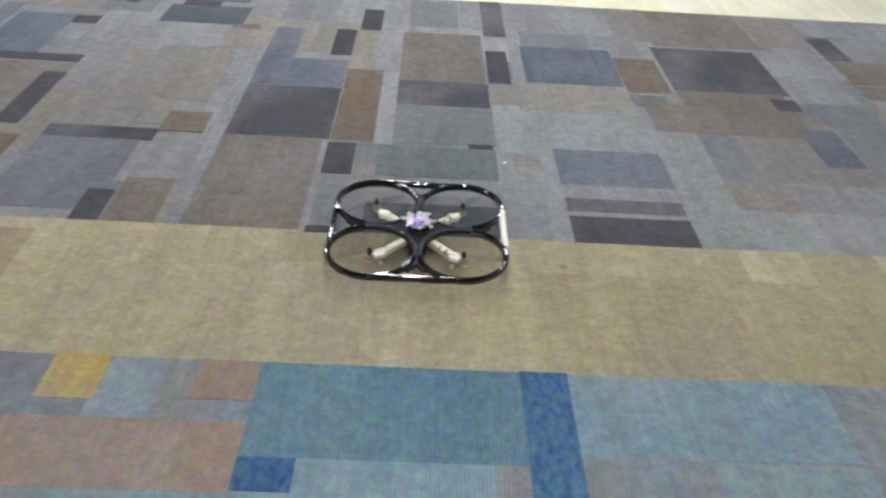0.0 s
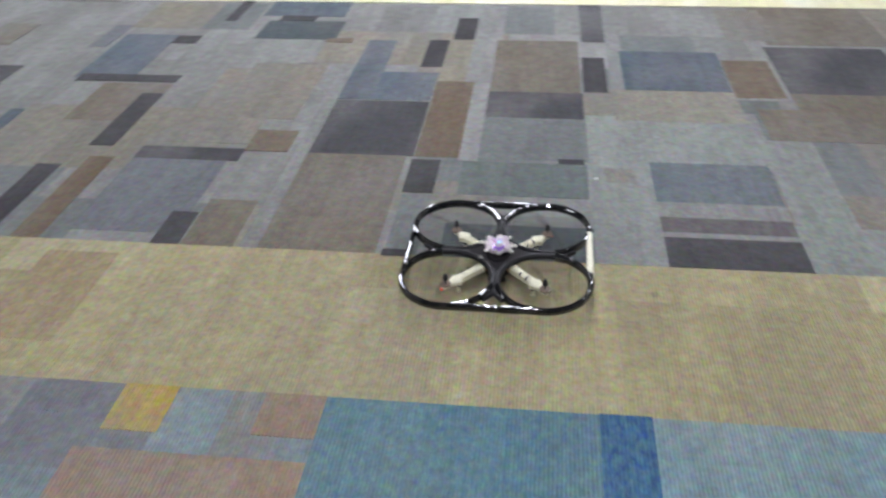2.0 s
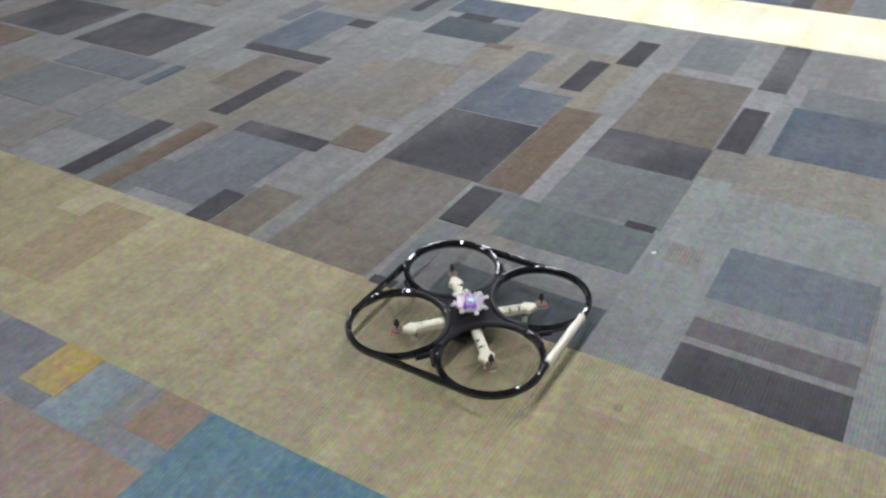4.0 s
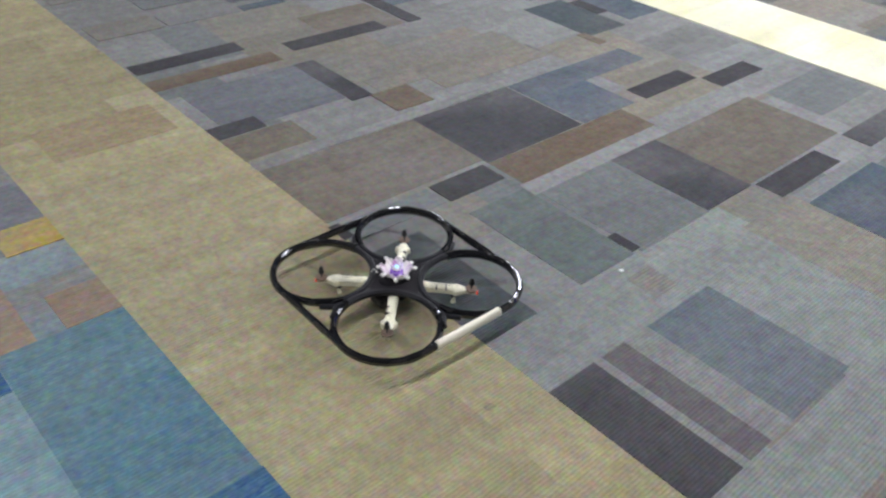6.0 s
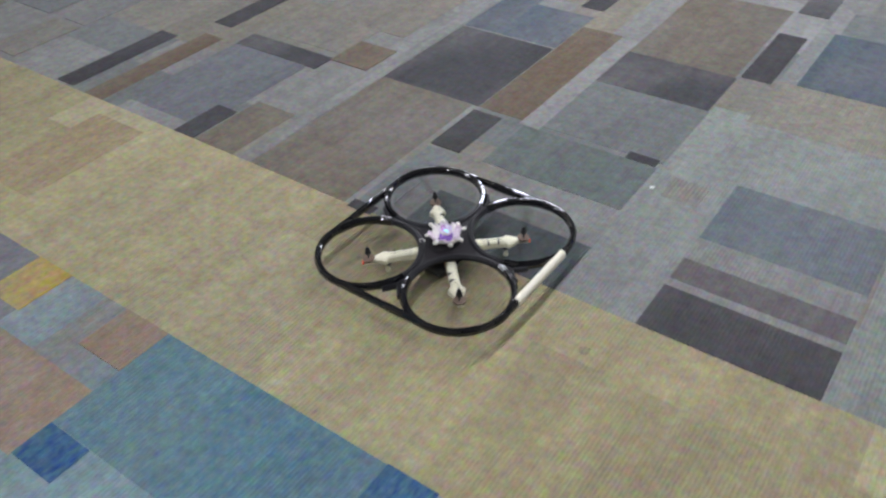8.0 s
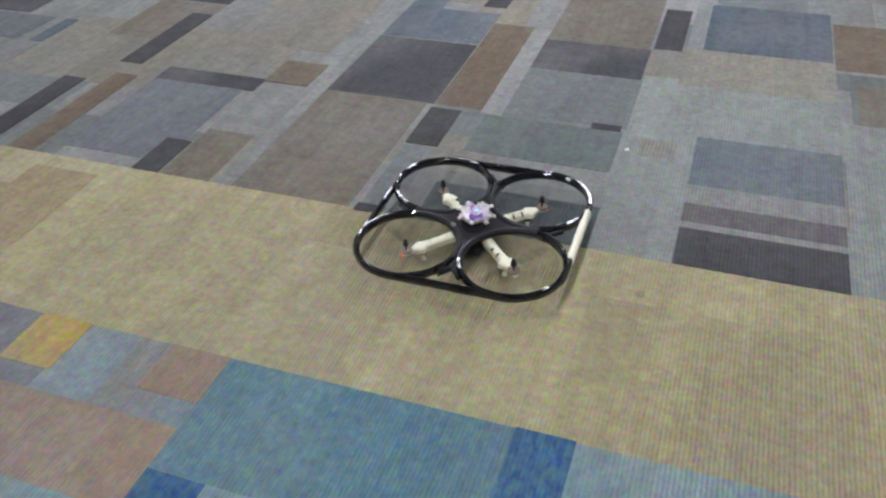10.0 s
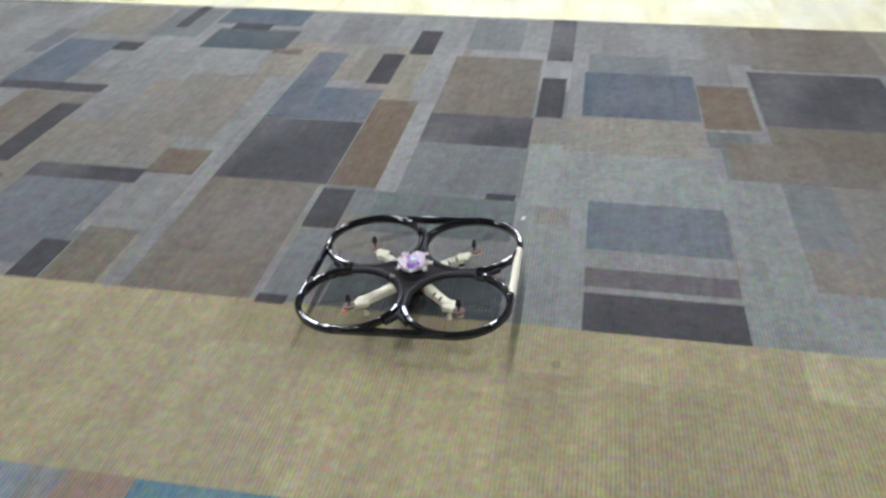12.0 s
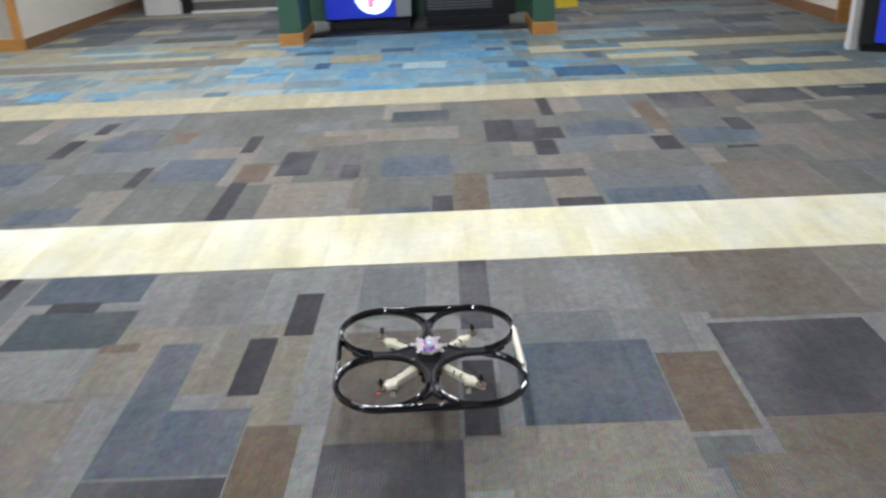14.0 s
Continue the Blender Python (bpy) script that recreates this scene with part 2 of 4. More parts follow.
WALL = paint("wall_paint", (0.84, 0.79, 0.69), 0.7, mottle=0.06, scale=1.5)
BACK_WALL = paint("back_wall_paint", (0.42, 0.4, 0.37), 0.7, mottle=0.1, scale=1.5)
CEILING = paint("ceiling_tile", (0.22, 0.22, 0.22), 0.9, mottle=0.1, scale=5)
OAK = wood("oak_trim", (0.52, 0.25, 0.07))
DARK_OAK = wood("dark_oak_baseboard", (0.26, 0.13, 0.055))
WHITE = paint("white_paint", (0.78, 0.77, 0.74), 0.4, mottle=0.05)
GREEN = paint("green_laminate", (0.05, 0.13, 0.085), 0.4, mottle=0.12, scale=3)
PANEL_GREY = paint("panel_fabric", (0.46, 0.44, 0.4), 0.9, mottle=0.12, scale=6)
BLACK = paint("black_plastic", (0.014, 0.014, 0.016), 0.35)
STEEL = paint("grey_metal", (0.42, 0.42, 0.43), 0.35, 0.6)
GRILLE = paint("grille_metal", (0.16, 0.16, 0.17), 0.4, 0.5)
YELLOW = paint("yellow_plastic", (0.75, 0.58, 0.03), 0.4)
LAMP = glow("lamp_diffuser", LIGHT_COLOUR, LIGHT)
LAMP_BRIGHT = glow("downlight_lens", LIGHT_COLOUR, DOWNLIGHT)
SIGN_WHITE = glow("lit_logo_white", (0.7, 0.95, 1.0), 1.6)
SIGN_PINK = glow("lit_logo_pink", (1.0, 0.25, 0.4), 1.0)
BLUE_LIT = glow("lit_blue_front", (0.012, 0.03, 0.42), 0.7)

TAPE_BLACK = paint("glossy_black_tape", (0.011, 0.011, 0.013), 0.045, mottle=0.2, scale=40, bump=0.14, bump_scale=150)
TAPE_DULL = paint("dull_black_tape", (0.018, 0.018, 0.021), 0.4, mottle=0.2, scale=40, bump=0.15, bump_scale=260)
TAPE_BLACK.node_tree.nodes["Principled BSDF"].inputs["IOR"].default_value = 1.65
TAPE_WHITE = paint("white_tape", (0.93, 0.89, 0.72), 0.4, mottle=0.05, scale=30)
CREAM_PLASTIC = paint("cream_plastic", (1.0, 0.97, 0.74), 0.4, mottle=0.05, scale=40)
MARK = paint("black_print", (0.03, 0.03, 0.03), 0.5)
GEAR = paint("gear_brown_plastic", (0.2, 0.13, 0.09), 0.5, mottle=0.2, scale=60)
GEAR_TAN = paint("tan_brown_plastic", (0.36, 0.2, 0.1), 0.5, mottle=0.2, scale=60)
MOTOR = paint("motor_metal", (0.06, 0.06, 0.065), 0.3, 0.7)
TAPE_DULL.node_tree.nodes["Principled BSDF"].inputs["Specular IOR Level"].default_value = 0.2
FOAM = paint("black_foam", (0.022, 0.02, 0.022), 0.7, bump=0.3, bump_scale=200)
FOAM.node_tree.nodes["Principled BSDF"].inputs["Specular IOR Level"].default_value = 0.15
BLADE = smoky("smoky_blade", (0.05, 0.05, 0.052), 0.08)
SWEEP = smoky("spinning_blades", (0.02, 0.021, 0.02), 0.055)
LED_RED = glow("red_led", (0.9, 0.1, 0.06), 0.45)
FILM_PINK = paint("pink_foil", (0.95, 0.85, 0.88), 0.35, 0.0, 0.1, 60, 0.4, 120, 0.6)
FILM_LILAC = paint("lilac_foil", (0.88, 0.78, 0.94), 0.3, 0.0, 0.1, 60, 0.4, 120, 0.6)
FILM_SILVER = paint("silver_foil", (0.95, 0.93, 0.84), 0.3, 0.0, 0.1, 60, 0.4, 120, 0.6)
FILM_VIOLET = paint("violet_foil", (0.4, 0.22, 0.75), 0.2, 0.2, 0.2, 60, 0.4, 120, 0.6)
FILM_MAGENTA = paint("magenta_foil", (0.8, 0.42, 0.7), 0.25, 0.0, 0.15, 60, 0.4, 120, 0.6)
BUD = glow("glowing_bead", (0.3, 0.75, 1.0), 0.9)
LINT = paint("paper_lint", (0.8, 0.8, 0.78), 0.8)
STAIN = carpet("carpet_stained", (0.22, 0.185, 0.12))

# ---- the hall ----
Y_NEAR, Y_TAN, Y_CREAM, Y_CREAM_END, Y_TAN_FAR, Y_TAN_FAR_END = 1.396, 1.964, 4.213, 4.741, 6.788, 7.244
floor = structure("floor", box_bm(-7, 7, -5, 13.6, -0.12, 0), GREY, "patterned grey, tan and blue carpet with rectangles and stripes", "floor")
structure("ceiling", box_bm(-7, 7, -5, 13.6, 3.0, 3.15), CEILING, "dark grey painted ceiling of the hall", "ceiling")
structure("wall_south", box_bm(-7.15, 7.15, -5.15, -5, 0, 3), WALL, "cream painted wall", "wall")
structure("wall_west", box_bm(-7.15, -7, -5, 13.6, 0, 3), WALL, "cream painted wall", "wall")
structure("wall_east", box_bm(7, 7.15, -5, 13.6, 0, 3), WALL, "cream painted wall", "wall")
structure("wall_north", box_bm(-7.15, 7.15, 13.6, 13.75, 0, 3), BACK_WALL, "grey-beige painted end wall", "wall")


def ceiling_light(x, y):
    ob = empty("ceiling_light", pose(x, y, 3.0), "unseen long slim white ceiling light with a lit diffuser", "ceiling light", "ceiling lights")
    part("housing", merge(box_bm(-0.17, -0.13, -1.6, 1.6, -0.05, 0), box_bm(0.13, 0.17, -1.6, 1.6, -0.05, 0), box_bm(-0.13, 0.13, -1.6, -1.56, -0.05, 0), box_bm(-0.13, 0.13, 1.56, 1.6, -0.05, 0)), WHITE, ob)
    part("diffuser", box_bm(-0.125, 0.125, -1.555, 1.555, -0.03, -0.004), LAMP, ob, "lit white diffuser")
    return ob


# this light and the pair at y 10.2 are unseen fill, added for brightness
first_light = ceiling_light(-3.75, 0.2)
for ix in range(5):
    for y in (6.3, 10.2):
        if (y > 9 and ix % 2) or (y < 9 and 0 < ix < 4):
            copy_thing(first_light, pose(-3.75 + 1.8 * ix, y, 3.0))
small_light = empty("ceiling_light", pose(-2.2, 5.4, 3.0), "small rectangular white ceiling light with a lit diffuser", "ceiling light", "ceiling lights")
part("housing", merge(box_bm(-0.36, -0.32, -0.26, 0.26, -0.05, 0), box_bm(0.32, 0.36, -0.26, 0.26, -0.05, 0), box_bm(-0.32, 0.32, -0.26, -0.22, -0.05, 0), box_bm(-0.32, 0.32, 0.22, 0.26, -0.05, 0)), WHITE, small_light)
part("diffuser", box_bm(-0.315, 0.315, -0.215, 0.215, -0.03, -0.004), LAMP, small_light, "lit white diffuser")
copy_thing(small_light, pose(-3.6, 4.8, 3.0))
# unseen light added to brighten the far left wall and floor
copy_thing(first_light, pose(-4.7, 7.9, 3.0))
# small bright downlights over the near stripe
def ring_bm(r0, r1, z0, z1, seg=32):
    bm = bmesh.new()
    loops = [[bm.verts.new((r * math.cos(2 * math.pi * k / seg), r * math.sin(2 * math.pi * k / seg), z)) for k in range(seg)] for r, z in ((r0, z0), (r1, z0), (r1, z1), (r0, z1))]
    for a, b in zip(loops, loops[1:] + loops[:1]):
        for k in range(seg):
            bm.faces.new((a[k], a[(k + 1) % seg], b[(k + 1) % seg], b[k]))
    bmesh.ops.recalc_face_normals(bm, faces=bm.faces[:])
    return bm


downlight = empty("downlight", pose(0.0, 1.5, 3.0), "unseen round white downlight with a bright lens in the ceiling", "ceiling light", "downlights")
part("trim_ring", ring_bm(0.122, 0.16, -0.02, 0), WHITE, downlight, "white trim ring")
part("lens", cyl_bm(0.12, 0.12, 0.012, pose(0, 0, -0.008), 32), LAMP_BRIGHT, downlight, "bright round lens")
# the one at x 2.7 is added fill for the right side
for x, y in ((0.0, -0.4), (0.0, 3.4), (2.7, 2.4)):
    copy_thing(downlight, pose(x, y, 3.0))

# ---- side walls of the far alcove ----
structure("wall_left_wing", box_bm(-7, -3.99, 9.86, 13.6, 0, 3), WALL, "cream painted wall beside the alcove", "wall")
structure("wall_right_wing", box_bm(3.98, 7, 9.3, 13.6, 0, 3), WALL, "cream painted wall beside the alcove", "wall")
structure("baseboard_left_side", box_bm(-3.99, -3.97, 9.86, 13.6, 0, 0.11), DARK_OAK, "dark oak baseboard", "baseboard")
structure("baseboard_right_side", box_bm(3.96, 3.98, 9.3, 13.6, 0, 0.11), DARK_OAK, "dark oak baseboard", "baseboard")
structure("baseboard_right_front", box_bm(4.07, 7, 9.28, 9.3, 0, 0.11), OAK, "oak baseboard", "baseboard")
structure("trim_right_corner", box_bm(3.955, 4.07, 9.26, 9.3, 0, 3), OAK, "oak corner trim", "trim")
structure("baseboard_end", box_bm(-3.93, 3.96, 13.57, 13.6, 0, 0.12), WHITE, "white baseboard along the end wall", "baseboard")

# oak-framed grey panel on the left wing
framed = empty("framed_panel", pose(-4.55, 9.86, 0), "grey fabric wall panel in a wide oak frame", "wall panel")
part("panel", box_bm(-0.48, 0.48, -0.02, 0, 0.12, 2.3), PANEL_GREY, framed)
part("bottom_rail", box_bm(-0.48, 0.48, -0.05, 0, 0, 0.12, 0.004), OAK, framed)
part("top_rail", box_bm(-0.48, 0.48, -0.05, 0, 2.3, 2.42, 0.004), OAK, framed)
part("stile", box_bm(0.48, 0.56, -0.055, 0, 0, 2.42, 0.004), OAK, framed)
part("stile", box_bm(-0.54, -0.48, -0.055, 0, 0, 2.42, 0.004), OAK, framed)
door = structure("door_1", box_bm(-6.3, -5.42, 9.81, 9.858, 0.01, 2.1, 0.004), BLACK, "black closed door in a white frame", "door")
part("door_frame", merge(box_bm(-5.4, -5.1, 9.78, 9.86, 0, 2.2), box_bm(-6.6, -6.32, 9.78, 9.86, 0, 2.2), box_bm(-6.32, -5.4, 9.78, 9.86, 2.11, 2.2)), WHITE, door, "white door frame")
part("handle", merge(cyl_bm(0.025, 0.025, 0.06, pose(-5.5, 9.78, 1.0, 90), 16), box_bm(-5.62, -5.49, 9.745, 9.765, 0.99, 1.01, 0.004)), STEEL, door, "metal lever handle")

# low white door surround and dark gap in the left of the alcove
# the black slab stands in for the darkness of the gap
gap_slab = structure("door_2", box_bm(-3.1, -2.95, 12.3, 12.34, 0, 2.1), BLACK, "black slab for the dark gap beside a white door frame", "door")
part("door_frame", box_bm(-3.55, -3.1, 12.22, 12.4, 0, 2.2, 0.005), WHITE, gap_slab, "white door frame")
structure("threshold", box_bm(-2.95, -1.3, 12.2, 12.3, 0, 0.03), WHITE, "pale threshold strip across the alcove", "threshold")


# ---- green surround with two drinks machines ----
def pillar(x):
    ob = empty("pillar", pose(x, 9.4, 0), "dark green laminate pillar on an oak plinth", "pillar", "pillars beside the machines")
    part("shaft", box_bm(-0.1, 0.1, 0.0, 0.75, 0.11, 2.6, 0.006), GREEN, ob)
    part("plinth", box_bm(-0.115, 0.115, -0.015, 0.765, 0, 0.11, 0.006), OAK, ob, "oak plinth")
    return ob


left_pillar = pillar(-1.2)
copy_thing(left_pillar, pose(1.23, 9.4, 0))
structure("wall_niche", box_bm(-1.3, 1.33, 11.0, 11.1, 0, 2.6), GREEN, "dark green back panel behind the machines", "wall")
structure("niche_header", box_bm(-1.3, 1.33, 9.42, 11.1, 2.6, 3.0), GREEN, "dark green header over the machines", "header")

drinks = empty("drinks_machine", pose(-0.5, 10.08, 0), "blue drinks vending machine with a lit round logo", "vending machine", "vending machines")
part("cabinet", box_bm(-0.45, 0.45, 0.05, 0.78, 0.1, 1.85, 0.01), BLACK, drinks)
part("front_panel", box_bm(-0.44, 0.28, 0.0, 0.05, 0.13, 1.82, 0.008), BLUE_LIT, drinks, "lit blue front panel")
part("coin_panel", box_bm(0.285, 0.44, 0.005, 0.05, 0.13, 1.82, 0.006), STEEL, drinks, "grey metal coin panel")
part("kick_plate", box_bm(-0.42, 0.42, 0.06, 0.7, 0, 0.1), BLACK, drinks)
part("logo", cyl_bm(0.19, 0.19, 0.012, pose(0.06, -0.006, 0.36, 90), 32), SIGN_WHITE, drinks, "lit white logo disc")
part("logo_mark", merge(cyl_bm(0.07, 0.07, 0.012, pose(0.04, -0.016, 0.36, 90), 24), box_bm(0.0, 0.06, -0.022, -0.012, 0.24, 0.36)), SIGN_PINK, drinks, "pink mark on the logo")

snack = empty("snack_machine", pose(0.52, 10.08, 0), "black vending machine with a metal grille at its foot", "vending machine", "vending machines")
part("cabinet", box_bm(-0.46, 0.5, 0.05, 0.78, 0.1, 1.85, 0.01), BLACK, snack)
part("front_panel", box_bm(-0.44, 0.46, 0.02, 0.05, 0.62, 1.8, 0.006), PANEL_GREY, snack, "grey front panel")
part("kick_plate", box_bm(-0.43, 0.43, 0.06, 0.7, 0, 0.1), BLACK, snack)
grille = part("grille", box_bm(-0.42, 0.26, 0.03, 0.05, 0.17, 0.6), MARK, snack, "grille frame")
for k in range(14):
    part("slat", box_bm(-0.41, 0.25, 0.012, 0.034, 0.18 + 0.03 * k, 0.196 + 0.03 * k), GRILLE, grille)

# black sheet stands in for the shadow at the machines' foot
tagged(new("machine_foot_shade", mesh_of("machine_foot_shade", box_bm(-1.085, 1.115, 9.79, 10.07, 0, 0.016, 0.004), BLACK)), "thin black sheet for the shade on the carpet before the machines", "floor mat")

corner_machine = empty("corner_machine", pose(3.85, 7.63, 0, 0, 0, -25), "black and blue vending machine by a white post", "vending machine", "vending machines")
part("cabinet", box_bm(-0.42, 0.42, 0.05, 0.72, 0.05, 1.85, 0.01), BLACK, corner_machine)
part("front_panel", box_bm(-0.31, 0.41, 0.0, 0.05, 0.08, 1.8, 0.008), BLUE_LIT, corner_machine, "lit blue front panel")
part("kick_plate", box_bm(-0.4, 0.4, 0.08, 0.7, 0, 0.05), BLACK, corner_machine)
post = empty("post", pose(3.5, 7.99, 0), "white painted square post beside a machine", "post")
part("shaft", box_bm(-0.03, 0.03, -0.04, 0.03, 0, 3.0, 0.006), WHITE, post)
part("base_trim", box_bm(-0.035, 0.035, -0.046, 0.036, 0, 0.06, 0.004), WHITE, post)

sign = empty("floor_sign", pose(1.66, 11.3, 0, 0, 0, 20), "yellow plastic folding floor sign behind a pillar", "floor sign")
for s in (-1, 1):
    b = box_bm(-0.14, 0.14, -0.008, 0.008, 0, 0.6, 0.004)
    b.transform(pose(0, 0.12 * s, 0.0, 11 * s))
    part("board", b, YELLOW, sign)
part("hinge", cyl_bm(0.012, 0.012, 0.26, pose(0, 0, 0.585, 0, 90), 12), YELLOW, sign)

# ---- the drone ----
LANDED = (0.036, 1.903, 0.058)
drone = empty("quadcopter_drone", pose(*LANDED), "quadcopter with glossy black ring hull, cream arms and foil rosette", "drone")
RING, SPAN, RISE = 0.1165, 0.1226, 0.004
for sx in (-1, 1):
    for sy in (-1, 1):
        inward = math.degrees(math.atan2(-sy, -sx))
        for name, mid, half, half_height, tilt, material, label in (("hull_ring", inward + 180, 122, 0.0112, 0.07, TAPE_BLACK, ""), ("inner_arc", inward, 58.5, 0.0088, 0.05, TAPE_DULL, "dull black foam arc")):
            n = int(half * 0.6)
            pts = [(sx * SPAN + RING * math.cos(q), sy * SPAN + RING * math.sin(q), RISE) for q in (radians(mid - half + 2 * half * i / n) for i in range(n + 1))]
            part(name, sweep_bm(pts, 0.0082, half_height, False, 0.05, tilt), material, drone, label)


def straight(a, b, n=26):
    return [tuple(Vector(a).lerp(Vector(b), i / (n - 1))) for i in range(n)]


E = SPAN + RING
for a, b in (((-SPAN, E, RISE), (SPAN, E, RISE)), ((-SPAN, -E, RISE), (SPAN, -E, RISE)), ((-E, -SPAN, RISE), (-E, SPAN, RISE)), ((E, -SPAN, RISE), (E, SPAN, RISE))):
    part("side_bar", sweep_bm(straight(a, b), 0.0076, 0.011, False, 0.05, 0.07), TAPE_BLACK, drone)
for ax, ay in ((0, 1), (0, -1), (1, 0), (-1, 0)):
    # webs where two rings meet, between the centre and the side bar
    a, b = (0.075 * ax, 0.075 * ay, 0), (0.172 * ax, 0.172 * ay, 0)
    part("web", sweep_bm(straight(a, b, 12), 0.0075, 0.0075, False, 0.06, 0.1), TAPE_DULL, drone)
    c = 0.215
    side = Vector((-ay, ax, 0))
    for s in (-1, 1):
        p0 = Vector((0.172 * ax, 0.172 * ay, 0))
        p1 = Vector((0.2 * ax, 0.2 * ay, 0)) + side * (0.024 * s)
        part("strut", sweep_bm(straight(p0, p1, 8), 0.0055, 0.0075, False, 0.06, 0.1), TAPE_DULL, drone)
# the concave plate between the four rings
plate = bmesh.new()
rim = []
for qx, qy, a0 in ((1, 1, 180), (-1, 1, 270), (-1, -1, 0), (1, -1, 90)):
    for i in range(13):
        q = radians(a0 + 90 * i / 12)
        rim.append((qx * SPAN + RING * math.cos(q), qy * SPAN + RING * math.sin(q)))
rim.sort(key=lambda p: math.atan2(p[1], p[0]))
low = [plate.verts.new((px, py, -0.006)) for px, py in rim]
high = [plate.verts.new((px, py, 0.006)) for px, py in rim]
for i in range(len(rim)):
    j = (i + 1) % len(rim)
    plate.faces.new((low[i], low[j], high[j], high[i]))
for ring_verts in (list(reversed(low)), high):
    mid = plate.verts.new((0, 0, ring_verts[0].co.z))
    for i in range(len(rim)):
        plate.faces.new((ring_verts[i], ring_verts[(i + 1) % len(rim)], mid))
part("centre_plate", plate, FOAM, drone, "black foam plate between the rings")
part("white_tape", sweep_bm(straight((E, -0.083, RISE), (E, 0.104, RISE)), 0.0094, 0.0125, False, 0.02, 0.04), TAPE_WHITE, drone, "strip of cream-white tape round one side bar", True)

body = cyl_bm(0.05, 0.036, 0.05, pose(0, 0, -0.012), 24, 0.006)
body.transform(Matrix.Diagonal((0.82, 1.25, 1, 1)))
part("central_body", body, FOAM, drone, "black foam centre body")
part("battery_hump", box_bm(-0.024, 0.024, -0.062, 0.062, -0.05, -0.03, 0.006), BLACK, drone)


def arm_bm():
    """One arm along +x: a beam with bevelled top edges, swelling into an arrow-shaped head before the gear seat."""
    bm = bmesh.new()
    stations = ((0.044, 0.0118, 0.010, -0.016), (0.065, 0.0118, 0.010, -0.016), (0.085, 0.0108, 0.0095, -0.0165), (0.122, 0.0108, 0.009, -0.0175), (0.134, 0.0125, 0.0085, -0.018), (0.1395, 0.0195, 0.008, -0.0185), (0.147, 0.0165, 0.0075, -0.0185), (0.168, 0.0055, 0.0055, -0.019))
    rows = []
    for x, w, h, z in stations:
        rows.append([bm.verts.new((x, y, z + dz)) for y, dz in ((-w, -h), (-w, h * 0.5), (-w * 0.55, h), (w * 0.55, h), (w, h * 0.5), (w, -h))])
    for a, b in zip(rows, rows[1:]):
        for j in range(6):
            bm.faces.new((a[j], b[j], b[(j + 1) % 6], a[(j + 1) % 6]))
    bm.faces.new(rows[0])
    bm.faces.new(list(reversed(rows[-1])))
    bmesh.ops.recalc_face_normals(bm, faces=bm.faces[:])
    bmesh.ops.bevel(bm, geom=bm.edges[:], offset=0.0012, segments=1, affect="EDGES")
    return bm


def foot_bm():
    """A cream leg under the arm's head: a raked strut on a small round pad."""
    strut = box_bm(-0.004, 0.004, -0.0035, 0.0035, -0.033, 0.002, 0.0012)
    strut.transform(pose(0.1415, 0, -0.0225, 0, 8))
    return merge(strut, cyl_bm(0.0065, 0.0055, 0.004, pose(0.137, 0, -0.0555), 16, 0.001))


def blade_bm(s):
    bm = bmesh.new()
    rows = []
    for i in range(9):
        r = 0.012 + 0.088 * i / 8
        c = 0.011 * math.sin(math.pi * min(1, 0.22 + 0.7 * i / 8))
        tw = radians(22 - 14 * i / 8)
        rows.append([bm.verts.new((s * r, s * c * k * math.cos(tw), c * k * math.sin(tw) + dz)) for k, dz in ((-1, 0), (0, 0.0012), (1, 0), (0, -0.0006))])
    for a, b in zip(rows, rows[1:]):
        for j in range(4):
            bm.faces.new((a[j], b[j], b[(j + 1) % 4], a[(j + 1) % 4]))
    bm.faces.new(rows[0])
    bm.faces.new(list(reversed(rows[-1])))
    bmesh.ops.recalc_face_normals(bm, faces=bm.faces[:])
    return bm


def turned(bm, m):
    bm.transform(m)
    return bm


